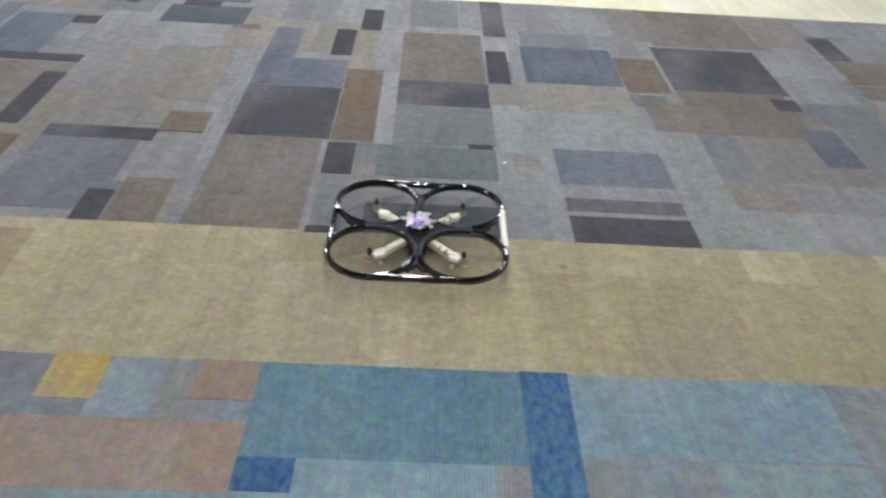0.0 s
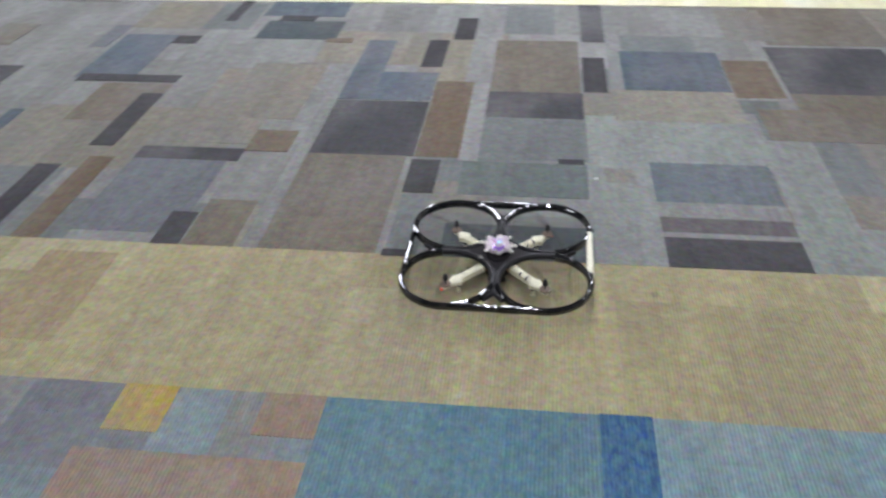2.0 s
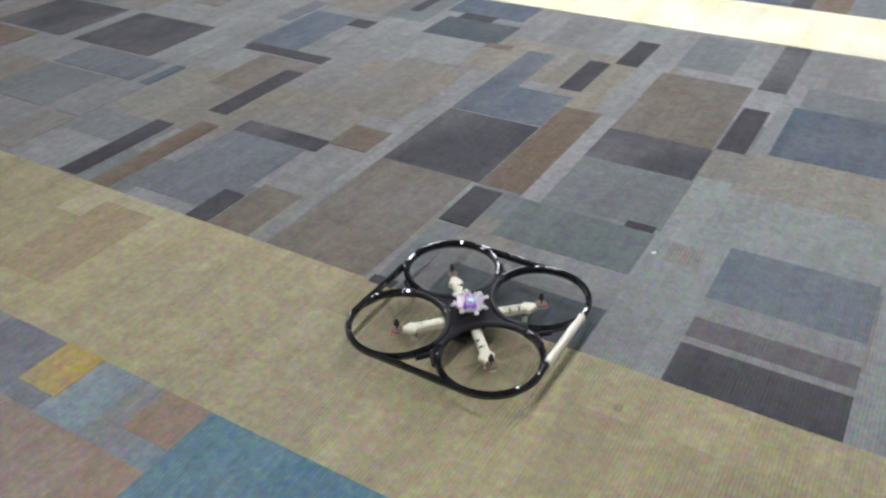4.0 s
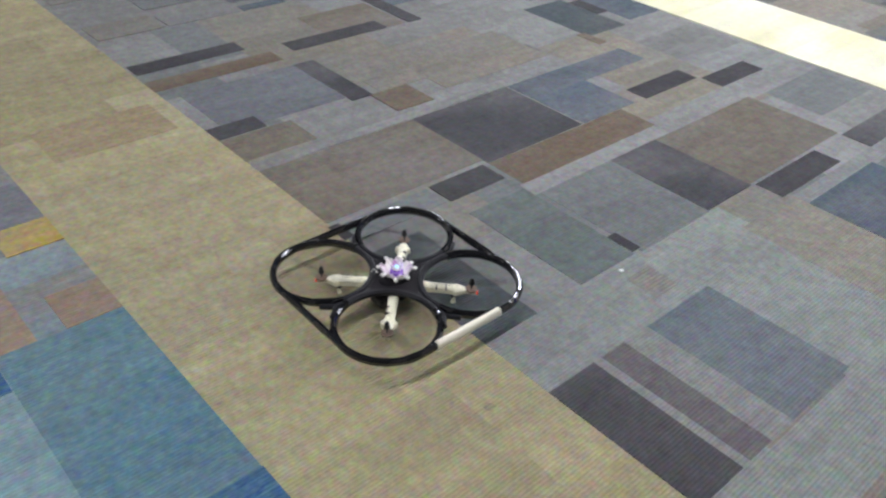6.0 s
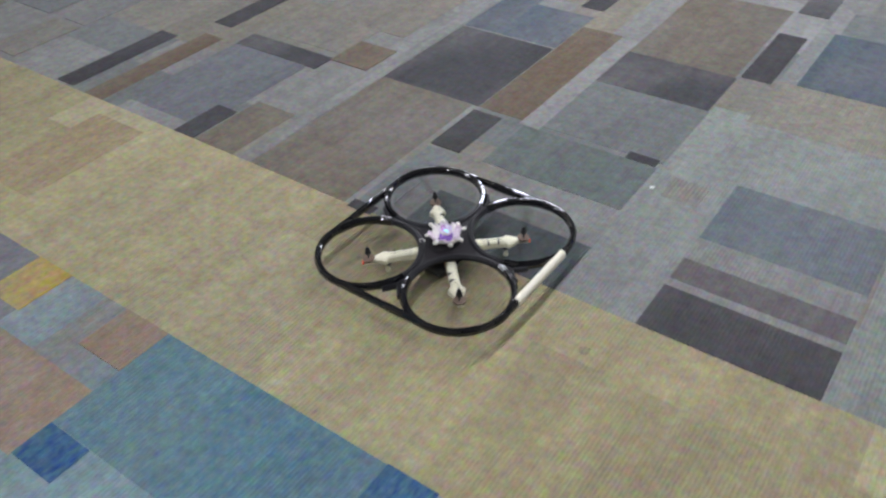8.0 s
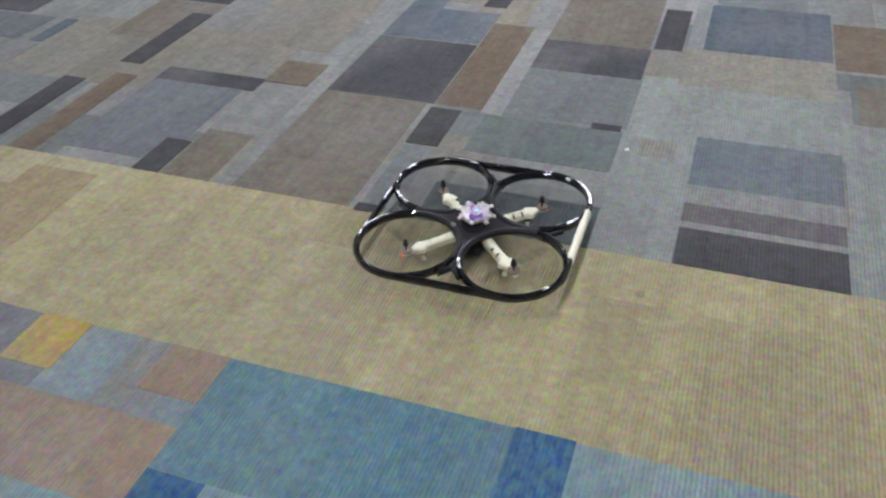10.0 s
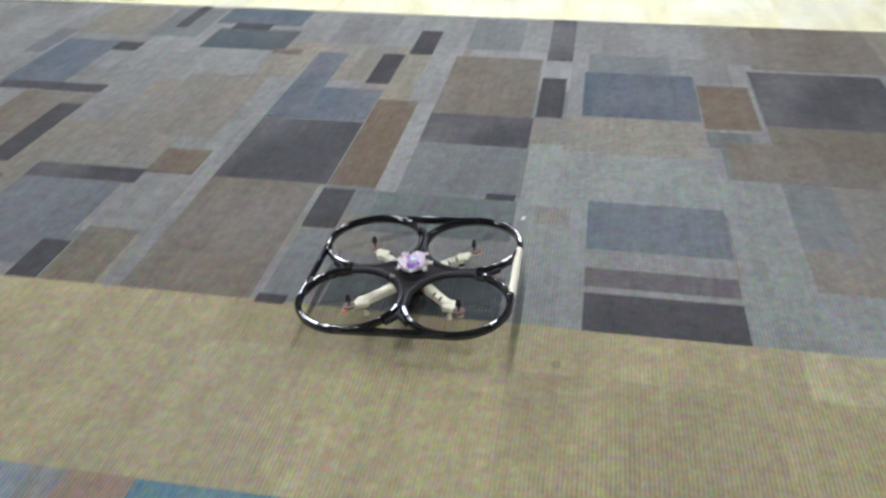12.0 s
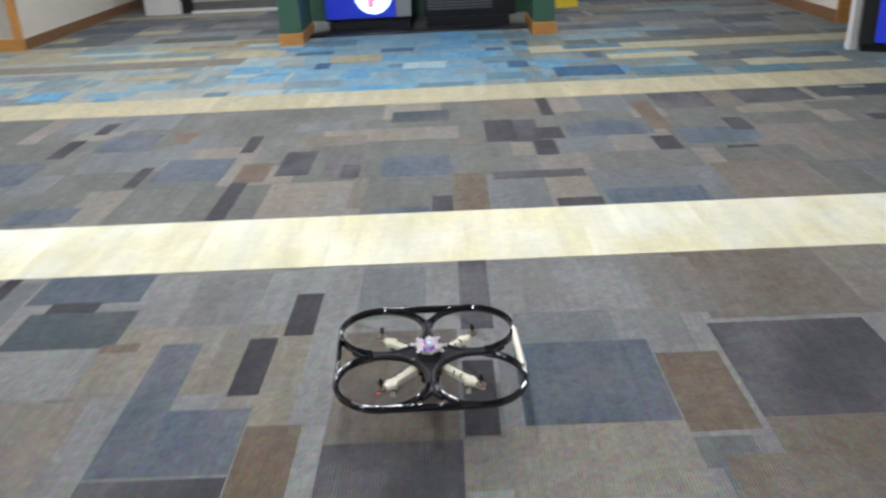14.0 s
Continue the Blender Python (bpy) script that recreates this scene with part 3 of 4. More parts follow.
rotors = []
for k, (az, spin) in enumerate(((45, 10), (135, 75), (225, 155), (315, 40))):
    base = pose(0, 0, 0, 0, 0, az)
    arm = part("arm", turned(arm_bm(), base), CREAM_PLASTIC, drone, "cream plastic arm")
    part("arm_print", merge(*(turned(box_bm(a, a + 0.0028, y0, y1, -0.016, -0.0064), base) for a, y0, y1 in ((0.094, -0.0112, -0.004), (0.117, -0.0112, 0.003)))), MARK, arm, "black printed marks")
    part("arm_root", turned(box_bm(0.0465, 0.0575, -0.0124, 0.0124, -0.0262, -0.0054, 0.0015), base), GEAR_TAN, arm, "brown inner end")
    part("spine", turned(box_bm(0.07, 0.128, -0.0022, 0.0022, -0.012, -0.0058, 0.001), base), CREAM_PLASTIC, arm, "raised spine")
    hub = base @ pose(0.178, 0, 0)
    motor = part("motor", turned(cyl_bm(0.0075, 0.0075, 0.022, pose(0.137, 0.0, -0.028), 18, 0.001), base), MOTOR, drone, "dark metal motor")
    part("gear", turned(cyl_bm(0.014, 0.014, 0.003, pose(0.178, 0, -0.014), 26), base), GEAR, motor, "brown plastic gear")
    part("shaft", turned(cyl_bm(0.002, 0.002, 0.03, pose(0.178, 0, -0.008), 10), base), MOTOR, motor)
    part("gear_seat", turned(box_bm(0.146, 0.19, -0.006, 0.006, -0.025, -0.017, 0.002), base), CREAM_PLASTIC, motor, "cream gear seat")
    rotor = part("rotor", cyl_bm(0.0075, 0.0055, 0.011, pose(0, 0, 0.002), 18, 0.0015), BLACK, drone, "black rotor hub")
    part("cap", cyl_bm(0.0052, 0.0036, 0.007, pose(0, 0, 0.0105), 16, 0.0016), BLACK, rotor, "shiny black shaft cap")
    for s in (-1, 1):
        part("blade", turned(blade_bm(s), pose(0, 0, 0)), BLADE, rotor, "smoky rotor blade in a blur")
    part("rotor_sweep", cyl_bm(0.1, 0.1, 0.0015, pose(0, 0, -0.0005), 48), SWEEP, rotor, "smoky blur of the spinning blades")
    rotors.append((rotor, hub @ pose(0, 0, 0.004, 0, 0, spin), 78 if k % 2 else -78))
    part("foot", turned(foot_bm(), base), CREAM_PLASTIC, drone, "cream landing leg with a flat pad")
    if az in (45, 225):
        part("lamp", turned(box_bm(0.19, 0.194, -0.0035, 0.0035, -0.028, -0.021, 0.001), base), LED_RED, motor, "small red lamp")

# foil rosette stuck on the centre body: a wide pale frill round a raised violet bud
rosette = part("rosette", cyl_bm(0.017, 0.015, 0.034, pose(0, 0, 0.011), 24, 0.003), FILM_VIOLET, drone, "crumpled pink and silver foil rosette with a violet bud")


def petal_bm(m, length, width, cup, seed):
    """A cupped, crumpled foil petal that grows along +x and curls upwards."""
    bm = bmesh.new()
    grid = []
    nu, nv = 7, 6
    for layer in (0.0006, -0.0006):
        sheet = []
        for i in range(nu + 1):
            u = i / nu
            half = width * (0.35 + 0.65 * math.sin(math.pi * min(1.0, 0.12 + 0.62 * u))) * (1.0 if u < 0.85 else 0.72)
            row = []
            for k in range(nv + 1):
                v = 2 * k / nv - 1
                crumple = 0.0032 * noise.noise(Vector((u * 3.1 + seed, v * 2.3, seed * 1.7)))
                row.append(bm.verts.new((length * u - 0.004 * v * v * u, half * v, cup * u * u + 0.5 * width * v * v * u + crumple + layer)))
            sheet.append(row)
        grid.append(sheet)
    top, under = grid
    for i in range(nu):
        for k in range(nv):
            bm.faces.new((top[i][k], top[i + 1][k], top[i + 1][k + 1], top[i][k + 1]))
            bm.faces.new((under[i][k], under[i][k + 1], under[i + 1][k + 1], under[i + 1][k]))
    rim = [(i, 0) for i in range(nu)] + [(nu, k) for k in range(nv)] + [(i, nv) for i in range(nu, 0, -1)] + [(0, k) for k in range(nv, 0, -1)]
    for a, b in zip(rim, rim[1:] + rim[:1]):
        bm.faces.new((top[a[0]][a[1]], top[b[0]][b[1]], under[b[0]][b[1]], under[a[0]][a[1]]))
    bmesh.ops.recalc_face_normals(bm, faces=bm.faces[:])
    bm.transform(m)
    return bm


def knob_bm(m, r, squash, seed):
    """A crumpled rounded lobe of foil."""
    bm = bmesh.new()
    bmesh.ops.create_icosphere(bm, subdivisions=2, radius=r)
    for vert in bm.verts:
        vert.co *= 1 + 0.35 * noise.noise(vert.co * 130 + Vector((seed * 3.1, 0, 0)))
        vert.co.z *= squash
    bm.transform(m)
    return bm


frill = random.Random(8)
for i in range(8):
    q = pose(0, 0, 0, 0, 0, 45 * i + frill.uniform(-6, 6))
    foil = (FILM_SILVER, FILM_PINK)[i % 2]
    part("petal", petal_bm(q @ pose(0.013, 0, 0.01, 0, frill.uniform(-32, -18)), frill.uniform(0.031, 0.036), 0.0145, 0.009, i), foil, rosette)
    part("petal_tip", knob_bm(q @ pose(frill.uniform(0.041, 0.045), 0, frill.uniform(0.029, 0.035)), frill.uniform(0.0045, 0.006), 0.85, 60 + i), FILM_SILVER, rosette, "pale foil bobble")
for i in range(7):
    q = pose(0, 0, 0, 0, 0, 51.4 * i + 15 + frill.uniform(-6, 6))
    foil = (FILM_PINK, FILM_LILAC, FILM_PINK, FILM_MAGENTA)[i % 4]
    part("petal", petal_bm(q @ pose(0.005, 0, 0.027, 0, frill.uniform(-46, -24)), frill.uniform(0.015, 0.019), 0.0075, 0.005, 20 + i), foil, rosette)
part("petal", petal_bm(pose(-0.036, -0.03, 0.004, 0, -10, 215), 0.016, 0.009, 0.004, 41), FILM_SILVER, rosette, "loose cream foil leaf")
part("bead", knob_bm(pose(0.001, -0.002, 0.0345), 0.0068, 0.8, 40), BUD, rosette, "small glowing bead")

# ---- carpet pieces: each rectangle of the pattern is laid in as its own piece ----
LAYER = 0.0016
laid = [0]


def patch(x0, x1, y0, y1, material, layer=1):
    """Pieces laid later lie a hair higher, where they lap over another."""
    laid[0] += 1
    top = LAYER * 0.6 * layer + 0.000003 * laid[0]
    ob = new("carpet_patch", mesh_of("carpet_patch", box_bm(x0, x1, y0, y1, -0.004, top), material))
    ob.parent = floor
    return ob


def stripe(name, y0, y1, material, cuts, rnd, layer=0.5, x=-7.0, end=7.0):
    """A border stripe made of butted lengths."""
    while x < end:
        w = rnd.uniform(*cuts)
        ob = new(name, mesh_of(name, box_bm(x, min(end, x + w), y0, y1, -0.004, LAYER * layer), material))
        ob.parent = floor
        x += w


rnd = random.Random(5)
stripe("carpet_border", Y_NEAR, Y_TAN, TAN, (0.3, 0.62), rnd)
stripe("carpet_border", Y_CREAM, Y_CREAM_END, CREAM, (0.45, 0.7), rnd, 2.5)
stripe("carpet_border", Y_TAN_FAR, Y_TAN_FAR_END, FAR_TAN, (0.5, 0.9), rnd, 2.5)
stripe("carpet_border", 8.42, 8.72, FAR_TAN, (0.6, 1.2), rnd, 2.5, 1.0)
stripe("carpet_border", 8.5, 8.8, SAND_GREY, (0.6, 1.2), rnd, 2.5, -6.0, -1.5)
stripe("carpet_border", -5.0, Y_NEAR, HAZE_BLUE, (0.8, 1.4), rnd, 0.4)
stripe("carpet_border", Y_CREAM_END, Y_TAN_FAR, WARM_GREY_DIMMED, (0.8, 1.4), rnd, 0.2)
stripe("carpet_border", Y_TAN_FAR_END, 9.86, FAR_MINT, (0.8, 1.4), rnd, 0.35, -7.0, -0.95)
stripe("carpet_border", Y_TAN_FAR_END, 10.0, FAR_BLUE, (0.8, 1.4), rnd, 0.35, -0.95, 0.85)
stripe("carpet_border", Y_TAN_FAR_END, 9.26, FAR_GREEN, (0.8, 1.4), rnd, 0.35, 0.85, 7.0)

# faint pieces of the grey fields, under the strong ones
def faint(x0, x1, y0, y1, palette, seed):
    r = random.Random(seed)
    y = y0
    while y < y1 - 0.05:
        h = min(y1 - y, r.uniform(0.18, 0.5))
        x = x0
        while x < x1:
            w = r.uniform(0.1, 0.45)
            if r.random() < 0.62:
                patch(x, min(x + w, x1), y, y + h, r.choice(palette), 0.4)
            x += w
        y += h


FAINT = (PALE, MID, TAUPE, GREY, SAND_GREY, MIST, MID)
faint(-1.85, 1.9, Y_TAN, Y_CREAM, FAINT, 21)
faint(-2.35, 2.85, Y_CREAM_END, Y_TAN_FAR, (WARM_GREY_DIMMED, TAUPE, MID, WARM_GREY_DIMMED, SAND_GREY, MID), 22)
faint(-1.0, 1.0, 0.3, Y_NEAR, (HAZE_BLUE, SEA, SEA, HAZE_BLUE, LILAC), 23)
faint(-2.0, 2.0, Y_NEAR, Y_TAN, (TAN, TAN_DEEP, TAN, TAN_PALE), 24)

# pale strips between the columns
patch(-0.139, -0.075, 2.53, 3.2, PALE)
patch(-0.705, -0.66, 1.964, 3.35, PALE)
patch(0.3, 0.49, 1.964, 2.88, MIST)
patch(0.875, 1.05, 1.964, 2.75, MIST)
patch(0.4, 0.452, 2.95, 4.21, PALE)
patch(-0.18, -0.055, 3.2, 4.21, PALE)
patch(-0.29, -0.2, 1.964, 2.3, MID)

patch(1.096, 1.669, 3.693, 4.213, BROWN)
patch(0.295, 0.902, 2.527, 2.965, MIST)
patch(1.07, 1.555, 3.154, 3.664, DARK)
patch(-1.192, -0.883, 2.600, 3.293, TAUPE)
patch(1.597, 2.087, 6.367, 6.788, DARK)
patch(1.555, 2.010, 4.741, 5.266, BROWN)
patch(-0.656, -0.315, 1.964, 2.551, BROWN)
patch(2.638, 3.204, 6.485, 6.788, DEEP_SLATE)
patch(-0.073, 0.280, 3.111, 3.693, BROWN)
patch(-1.087, -0.774, 2.811, 3.356, TAUPE)
patch(2.140, 2.577, 6.428, 6.788, DARK)
patch(-0.315, 0.280, 1.114, 1.396, TEAL)
patch(1.07, 1.521, 2.752, 3.160, BROWN)
patch(-0.656, -0.293, 2.551, 3.000, DARK)
patch(0.386, 0.994, 1.153, 1.396, SEA)
patch(0.960, 1.439, 5.831, 6.133, SLATE)
patch(-1.821, -1.564, 3.160, 3.689, SLATE)
patch(-1.251, -0.919, 2.019, 2.474, LILAC)
patch(-1.251, -0.883, 5.321, 5.701, SLATE)
patch(1.555, 1.980, 5.606, 5.914, SLATE)
patch(0.490, 0.859, 6.396, 6.788, BROWN)
patch(0.295, 0.859, 2.914, 3.154, SAND_GREY)
patch(0.490, 0.866, 2.239, 2.562, HAZY_SLATE)
patch(0.345, 0.44, 2.415, 2.51, RIBBED)
patch(1.613, 1.884, 3.742, 4.213, TAUPE)
patch(-2.309, -1.994, 5.355, 5.763, SLATE)
patch(-1.783, -1.453, 5.924, 6.272, SLATE)
patch(1.012, 1.07, 2.762, 4.175, PALE)
patch(-0.073, 0.293, 2.551, 2.877, MID)
patch(0.400, 0.866, 2.877, 3.160, SAND_GREY)
patch(-1.657, -1.364, 2.759, 3.111, BROWN)
patch(-1.251, -0.845, 3.986, 4.213, SLATE)
patch(2.211, 2.574, 5.266, 5.552, BROWN)
patch(-0.073, 0.280, 5.266, 5.587, SLATE)
patch(-0.289, -0.139, 2.551, 3.205, RUSSET)
patch(-0.656, -0.293, 3.010, 3.292, SLATE)
patch(-1.197, -0.816, 3.664, 3.912, DEEP_SLATE)
patch(0.934, 1.145, 3.739, 4.170, TAUPE)
patch(-0.816, -0.315, 1.020, 1.205, CLAY)
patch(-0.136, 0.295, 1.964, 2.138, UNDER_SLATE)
patch(0.987, 1.428, 4.741, 4.950, SLATE)
patch(-0.073, 0.287, 6.321, 6.575, DEEP_SLATE)
patch(-1.251, -1.038, 1.524, 1.906, CARAMEL)
patch(-0.121, 0.287, 2.308, 2.527, MOSS)
patch(0.293, 0.452, 4.741, 5.266, RUSSET)
patch(0.624, 0.798, 5.781, 6.244, DARK)
patch(0.490, 0.663, 5.802, 6.267, CHARCOAL)
patch(-0.656, -0.526, 3.010, 3.664, SLATE)
patch(1.939, 2.112, 6.347, 6.788, BROWN)
patch(-2.172, -2.016, 4.741, 5.266, DARK)
patch(-0.379, -0.196, 5.317, 5.732, PLUM)
patch(-0.616, -0.443, 5.348, 5.768, DARK)
patch(-0.582, -0.196, 5.855, 6.057, BROWN)
patch(0.866, 1.051, 3.111, 3.495, RUSSET)
patch(1.441, 1.555, 5.930, 6.570, RUSSET)
patch(-1.752, -1.453, 4.808, 4.998, SLATE)
patch(0.490, 0.866, 2.111, 2.266, PLUM)
patch(-2.715, -2.477, 5.417, 5.626, DARK)
patch(-0.196, -0.124, 4.841, 5.266, BROWN)
patch(-1.407, -1.318, 1.964, 2.474, RUSSET)
patch(0.920, 1.096, 2.751, 3.010, BROWN)
patch(-0.816, -0.656, 5.266, 5.574, RUSSET)
patch(1.468, 1.609, 2.527, 2.826, SLATE)
patch(-0.883, -0.730, 1.964, 2.220, BROWN)
patch(-2.039, -1.944, 5.385, 5.734, SLATE)
patch(0.490, 0.939, 5.155, 5.266, DARK)
patch(0.490, 0.866, 2.220, 2.308, PALE)
patch(0.490, 0.866, 2.111, 2.138, PALE)
patch(-0.073, 0.181, 4.741, 4.820, SLATE)
patch(0.753, 0.957, 4.741, 4.857, CHARCOAL)
patch(0.295, 0.452, 5.765, 5.890, BROWN)
patch(2.697, 2.821, 5.916, 6.049, DARK)
patch(-0.974, -0.891, 1.297, 1.396, LILAC)
patch(0.452, 0.859, 3.160, 3.579, SLATE, 2)
patch(-0.073, 0.287, 2.877, 3.111, DARK, 2)
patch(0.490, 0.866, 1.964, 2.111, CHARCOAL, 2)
patch(0.295, 0.400, 3.689, 4.213, DARK, 2)
patch(0.859, 0.932, 6.335, 6.788, CHARCOAL, 2)
patch(-0.816, -0.730, 4.741, 5.266, CHARCOAL, 2)
patch(-1.453, -1.364, 2.556, 3.010, CHARCOAL, 2)
patch(-1.364, -1.251, 6.024, 6.283, RUSSET, 2)
patch(0.769, 0.927, 5.815, 6.053, CHARCOAL, 2)
patch(-1.564, -1.479, 1.974, 2.406, CHARCOAL, 2)
patch(-2.006, -1.910, 5.837, 6.200, CHARCOAL, 2)
patch(0.293, 0.386, 3.127, 3.495, CHARCOAL, 2)
patch(-1.251, -0.883, 2.474, 2.562, DARK, 2)
patch(1.389, 1.513, 5.525, 5.777, CHARCOAL, 2)
patch(-1.797, -1.364, 3.127, 3.199, CHARCOAL, 2)
patch(1.874, 1.991, 5.835, 6.090, CHARCOAL, 2)
patch(-0.379, -0.289, 3.356, 3.678, CHARCOAL, 2)
patch(0.743, 0.859, 5.519, 5.792, CHARCOAL, 2)
patch(-0.276, -0.181, 3.693, 3.986, CHARCOAL, 2)
patch(-0.891, -0.816, 5.795, 6.128, CHARCOAL, 2)
patch(-1.364, -1.298, 5.266, 5.583, CHARCOAL, 2)
patch(-1.418, -1.364, 3.903, 4.213, CHARCOAL, 2)
patch(-0.883, -0.730, 2.551, 2.713, RUSSET, 2)
patch(-1.925, -1.841, 6.328, 6.584, CHARCOAL, 2)
patch(-0.293, -0.196, 2.308, 2.527, CHARCOAL, 2)
patch(-0.453, -0.315, 1.269, 1.396, CLAY, 2)
patch(-0.782, -0.656, 1.257, 1.396, OCHRE, 2)
patch(-0.276, -0.181, 5.266, 5.485, DARK, 2)
patch(0.194, 0.287, 4.741, 4.948, CHARCOAL, 2)
patch(-0.974, -0.891, 1.964, 2.138, CHARCOAL, 2)
patch(1.451, 1.555, 3.000, 3.111, CHARCOAL, 2)
patch(-1.149, -0.974, 3.916, 3.986, CHARCOAL, 2)
patch(-0.315, -0.196, 1.027, 1.112, COBALT, 2)
patch(-1.564, -1.453, 3.579, 3.678, CHARCOAL, 2)
patch(-1.525, -1.453, 3.579, 3.678, CHARCOAL, 2)
patch(-0.853, -0.730, 3.628, 3.678, RUSSET, 2)
patch(1.736, 1.896, 5.503, 5.541, CHARCOAL, 2)
patch(0.194, 0.280, 2.527, 2.562, CHARCOAL, 2)
patch(0.280, 0.391, 0.300, 1.398, COBALT, 2)
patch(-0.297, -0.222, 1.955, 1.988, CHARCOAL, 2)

# pieces of the blue field beyond the far tan stripe, and the outlying pieces of each field
def scatter(x0, x1, y0, y1, cell, palette, keep, seed):
    r = random.Random(seed)
    y = y0
    while y < y1 - 0.02:
        h = min(y1 - y, r.uniform(*cell[1]))
        x = x0 - r.uniform(0, 0.2)
        while x < x1:
            w = r.uniform(*cell[0])
            if r.random() < keep:
                patch(max(x, x0), min(x + w, x1), y + 0.01, y + h - 0.01, r.choice(palette), 0.8 + 0.15 * r.random())
            x += w + r.uniform(0, 0.1)
        y += h


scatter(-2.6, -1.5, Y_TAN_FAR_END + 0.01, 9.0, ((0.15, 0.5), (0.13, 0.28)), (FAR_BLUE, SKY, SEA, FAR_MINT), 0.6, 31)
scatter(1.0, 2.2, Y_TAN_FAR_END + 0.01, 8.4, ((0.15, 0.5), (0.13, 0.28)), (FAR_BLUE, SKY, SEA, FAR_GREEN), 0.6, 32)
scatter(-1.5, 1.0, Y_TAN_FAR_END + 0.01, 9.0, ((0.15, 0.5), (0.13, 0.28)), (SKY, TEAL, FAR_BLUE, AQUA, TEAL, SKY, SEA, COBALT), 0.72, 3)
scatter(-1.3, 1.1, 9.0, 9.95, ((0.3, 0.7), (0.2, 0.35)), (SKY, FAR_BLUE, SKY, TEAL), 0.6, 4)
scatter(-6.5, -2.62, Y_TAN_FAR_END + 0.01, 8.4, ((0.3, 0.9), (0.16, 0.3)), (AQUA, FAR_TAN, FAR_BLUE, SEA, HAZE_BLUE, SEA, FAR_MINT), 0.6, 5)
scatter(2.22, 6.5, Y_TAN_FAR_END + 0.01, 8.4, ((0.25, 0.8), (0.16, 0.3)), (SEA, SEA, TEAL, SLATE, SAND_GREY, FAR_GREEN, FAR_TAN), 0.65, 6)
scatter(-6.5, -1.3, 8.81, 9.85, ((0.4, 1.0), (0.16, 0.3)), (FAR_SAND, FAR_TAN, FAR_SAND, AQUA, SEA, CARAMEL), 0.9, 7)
scatter(-3.9, -1.3, 9.87, 12.1, ((0.3, 0.9), (0.2, 0.4)), (SLATE, SEA, LILAC, HAZE_BLUE, FAR_SAND, MOSS), 0.9, 17)
scatter(1.35, 3.9, 8.73, 12.6, ((0.4, 1.0), (0.2, 0.4)), (MOSS, SLATE, SAND_GREY, BROWN, LILAC, SEA), 0.75, 8)
FIELD = (DARK, SLATE, BROWN, TAUPE, PALE, CHARCOAL, MID, MIST, RUSSET, LILAC)
scatter(-6.5, -1.85, Y_TAN + 0.02, Y_CREAM - 0.02, ((0.12, 0.5), (0.15, 0.45)), FIELD, 0.6, 9)
scatter(1.9, 6.5, Y_TAN + 0.02, Y_CREAM - 0.02, ((0.12, 0.5), (0.15, 0.45)), FIELD, 0.6, 10)
scatter(-6.5, -2.35, Y_CREAM_END + 0.02, Y_TAN_FAR - 0.02, ((0.15, 0.5), (0.15, 0.45)), FIELD, 0.6, 11)
scatter(2.85, 6.5, Y_CREAM_END + 0.02, Y_TAN_FAR - 0.02, ((0.15, 0.5), (0.15, 0.45)), FIELD, 0.6, 12)
scatter(-6.5, -1.02, -1.0, Y_NEAR - 0.01, ((0.2, 0.5), (0.13, 0.35)), (SEA, TEAL, OCHRE, CLAY, HAZE_BLUE, COBALT, CLAY), 0.6, 13)
scatter(1.0, 6.5, -1.0, Y_NEAR - 0.01, ((0.2, 0.6), (0.13, 0.35)), (SEA, TEAL, SEA, BROWN, LILAC, COBALT), 0.7, 14)
scatter(-1.0, 1.0, -1.0, 0.95, ((0.2, 0.5), (0.13, 0.35)), (SEA, TEAL, TEAL, BROWN, COBALT, RUSSET), 0.7, 15)

# pale and deep blue accents in the far blue field
for x, y, w, h, material in ((-0.5, 8.52, 0.46, 0.36, FAR_SAND), (-1.45, 8.95, 0.5, 0.3, FAR_TAN), (-2.1, 8.1, 0.6, 0.22, FAR_SAND), (0.95, 8.95, 0.14, 0.22, COBALT), (0.85, 7.98, 0.16, 0.24, COBALT),
                             (1.55, 8.62, 0.5, 0.2, TEAL), (1.5, 8.25, 0.14, 0.24, SLATE), (1.95, 8.1, 0.7, 0.2, FAR_TAN), (2.75, 7.98, 0.34, 0.3, SLATE), (3.1, 7.85, 0.4, 0.2, SLATE),
                             (1.35, 7.6, 0.5, 0.34, COBALT), (1.95, 7.5, 0.55, 0.26, TEAL), (2.65, 7.42, 0.5, 0.22, TEAL), (-2.75, 7.5, 0.3, 0.3, SKY), (-0.75, 8.25, 0.12, 0.24, COBALT), (0.1, 8.1, 0.35, 0.25, AQUA)):
    patch(x - w / 2, x + w / 2, y - h / 2, y + h / 2, material, 2)

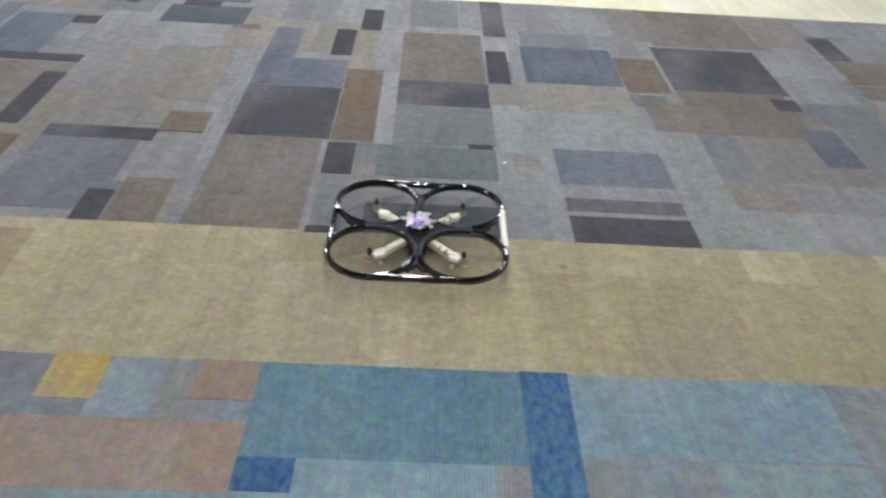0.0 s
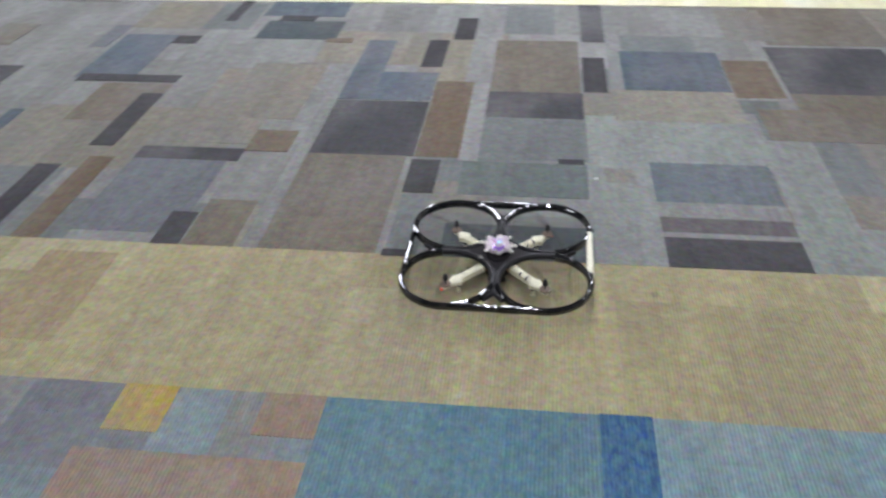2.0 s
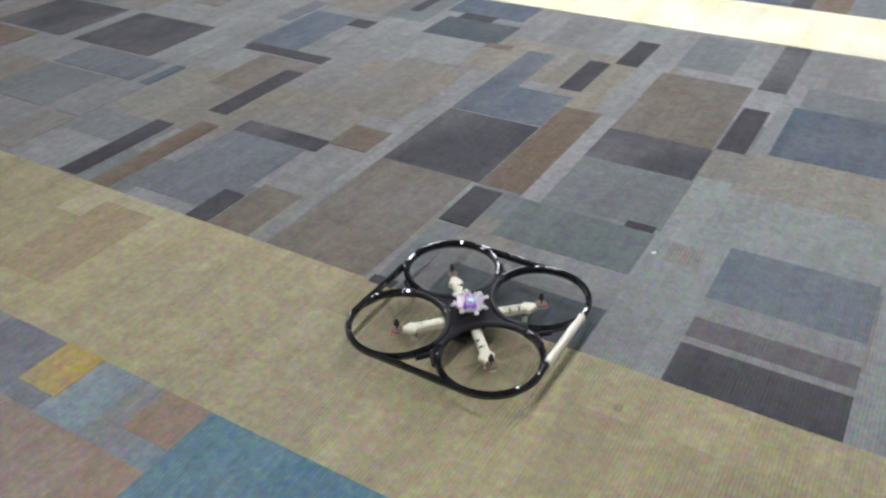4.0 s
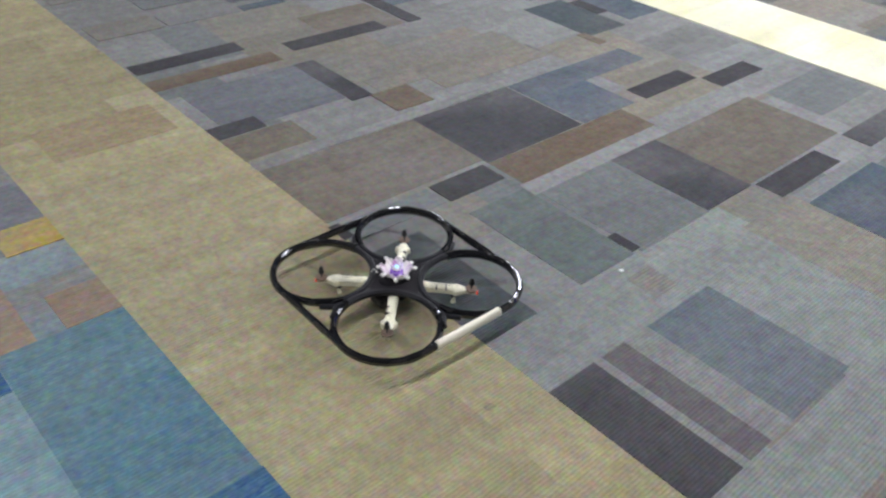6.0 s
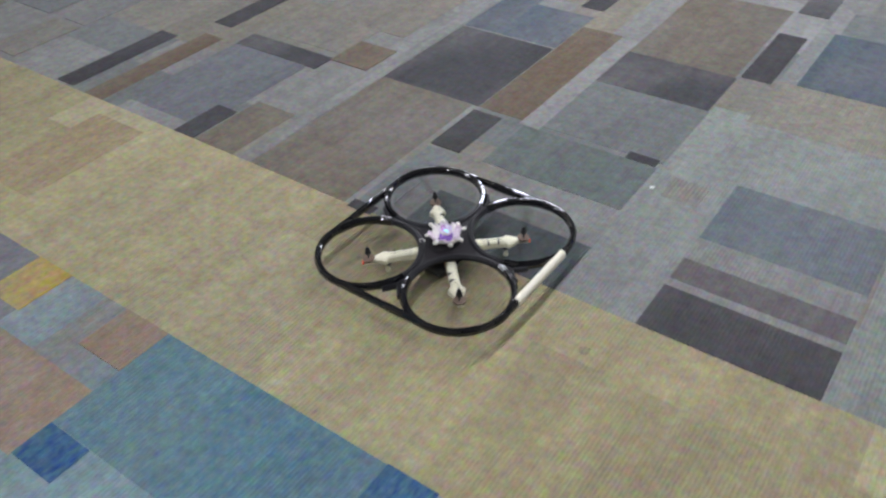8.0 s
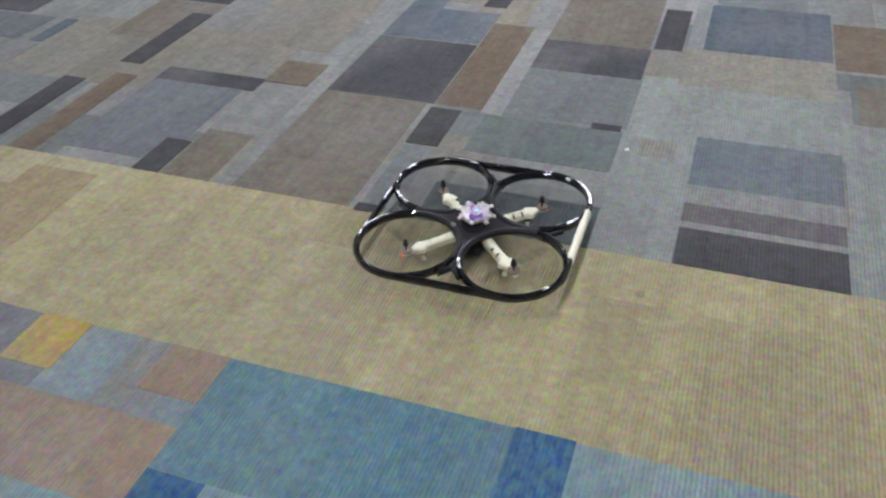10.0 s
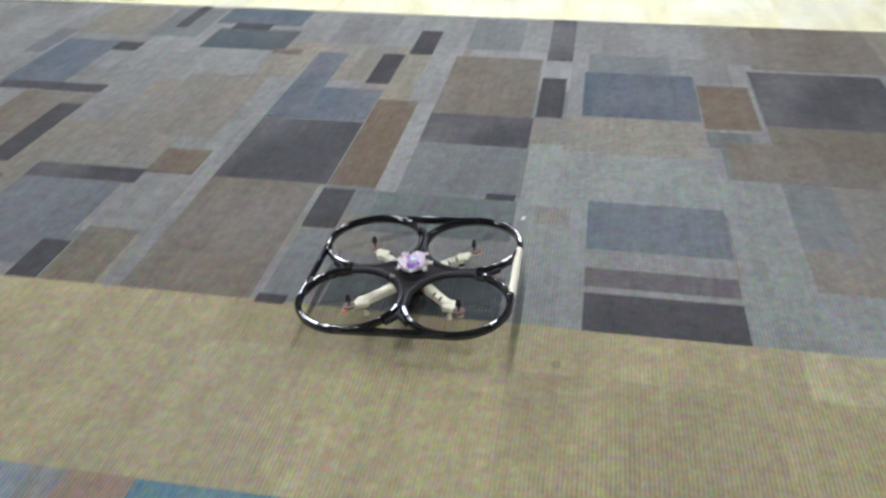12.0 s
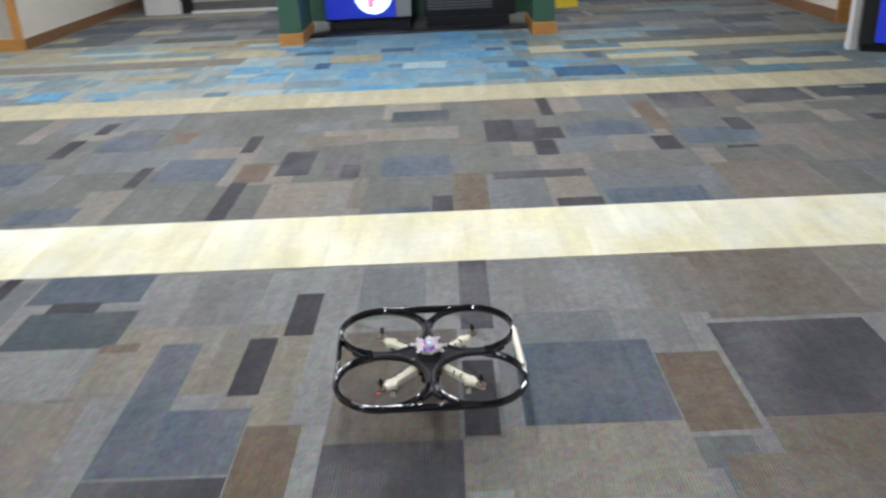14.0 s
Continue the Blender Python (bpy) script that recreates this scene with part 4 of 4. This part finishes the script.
# a scrap of lint and a small stain on the carpet
lint = merge(box_bm(-0.006, 0.005, -0.004, 0.004, 0, 0.003, 0.001), turned(box_bm(-0.003, 0.007, -0.002, 0.002, 0.001, 0.004, 0.0008), pose(0, 0, 0, 0, 0, 40)))
scrap = tagged(new("paper_scrap", mesh_of("paper_scrap", lint, LINT)), "tiny scrap of white paper on the carpet", "paper scrap")
scrap.matrix_basis = pose(0.314, 2.435, LAYER, 0, 0, 25)
spot = bmesh.new()
bmesh.ops.create_circle(spot, cap_ends=True, segments=18, radius=0.012)
for vert in spot.verts:
    vert.co *= 1 + 0.35 * noise.noise(vert.co * 90)
stain = part("carpet_stain", turned(spot, pose(0.439, 1.836, LAYER * 0.5 + 0.0006)), STAIN, floor, "small dark stain")


# ---- what moves: the drone stands, then lifts off and glides ahead over the carpet ----
def motions():
    walk(drone, [(t, pose(x, y, z, rx, ry, rz)) for t, x, y, z, rx, ry, rz in (
        (0.0, 0.031, 1.906, 0.058, 0.6, -0.3, -0.6),
        (2.5, 0.034, 1.906, 0.058, 0.6, -0.3, -0.8),
        (5.8, 0.042, 1.911, 0.058, 0.6, -0.3, -0.8),
        (8.2, 0.045, 1.911, 0.058, 0.6, -0.3, -0.9),
        (10.4, 0.043, 1.911, 0.058, 0.6, -0.3, 0.0),
        (11.1, 0.044, 1.914, 0.058, 0.6, -0.3, 0.7),
        (11.5, 0.06, 1.945, 0.061, 0.2, -0.8, 1.0),
        (11.8, 0.075, 1.982, 0.073, -0.5, -2.0, 0.5),
        (12.0, 0.09, 2.016, 0.085, -1.0, -3.0, 0.2),
        (12.5, 0.127, 2.24, 0.105, -2.2, -4.5, 1.2),
        (13.0, 0.125, 2.566, 0.122, 2.0, -4.0, -0.6),
        (13.3, 0.114, 2.795, 0.136, 3.5, -2.6, 0.4),
        (13.5, 0.133, 2.954, 0.141, 4.0, -0.6, -1.8),
        (14.0, 0.206, 3.272, 0.16, 1.5, 1.5, 3.0),
    )])
    # the rotors turn all the time, neighbours against each other
    for rotor, hub, turn in rotors:
        walk(rotor, [(0.1 * i, hub @ pose(0, 0, 0, 0, 0, turn * i)) for i in range(141)])


motions()
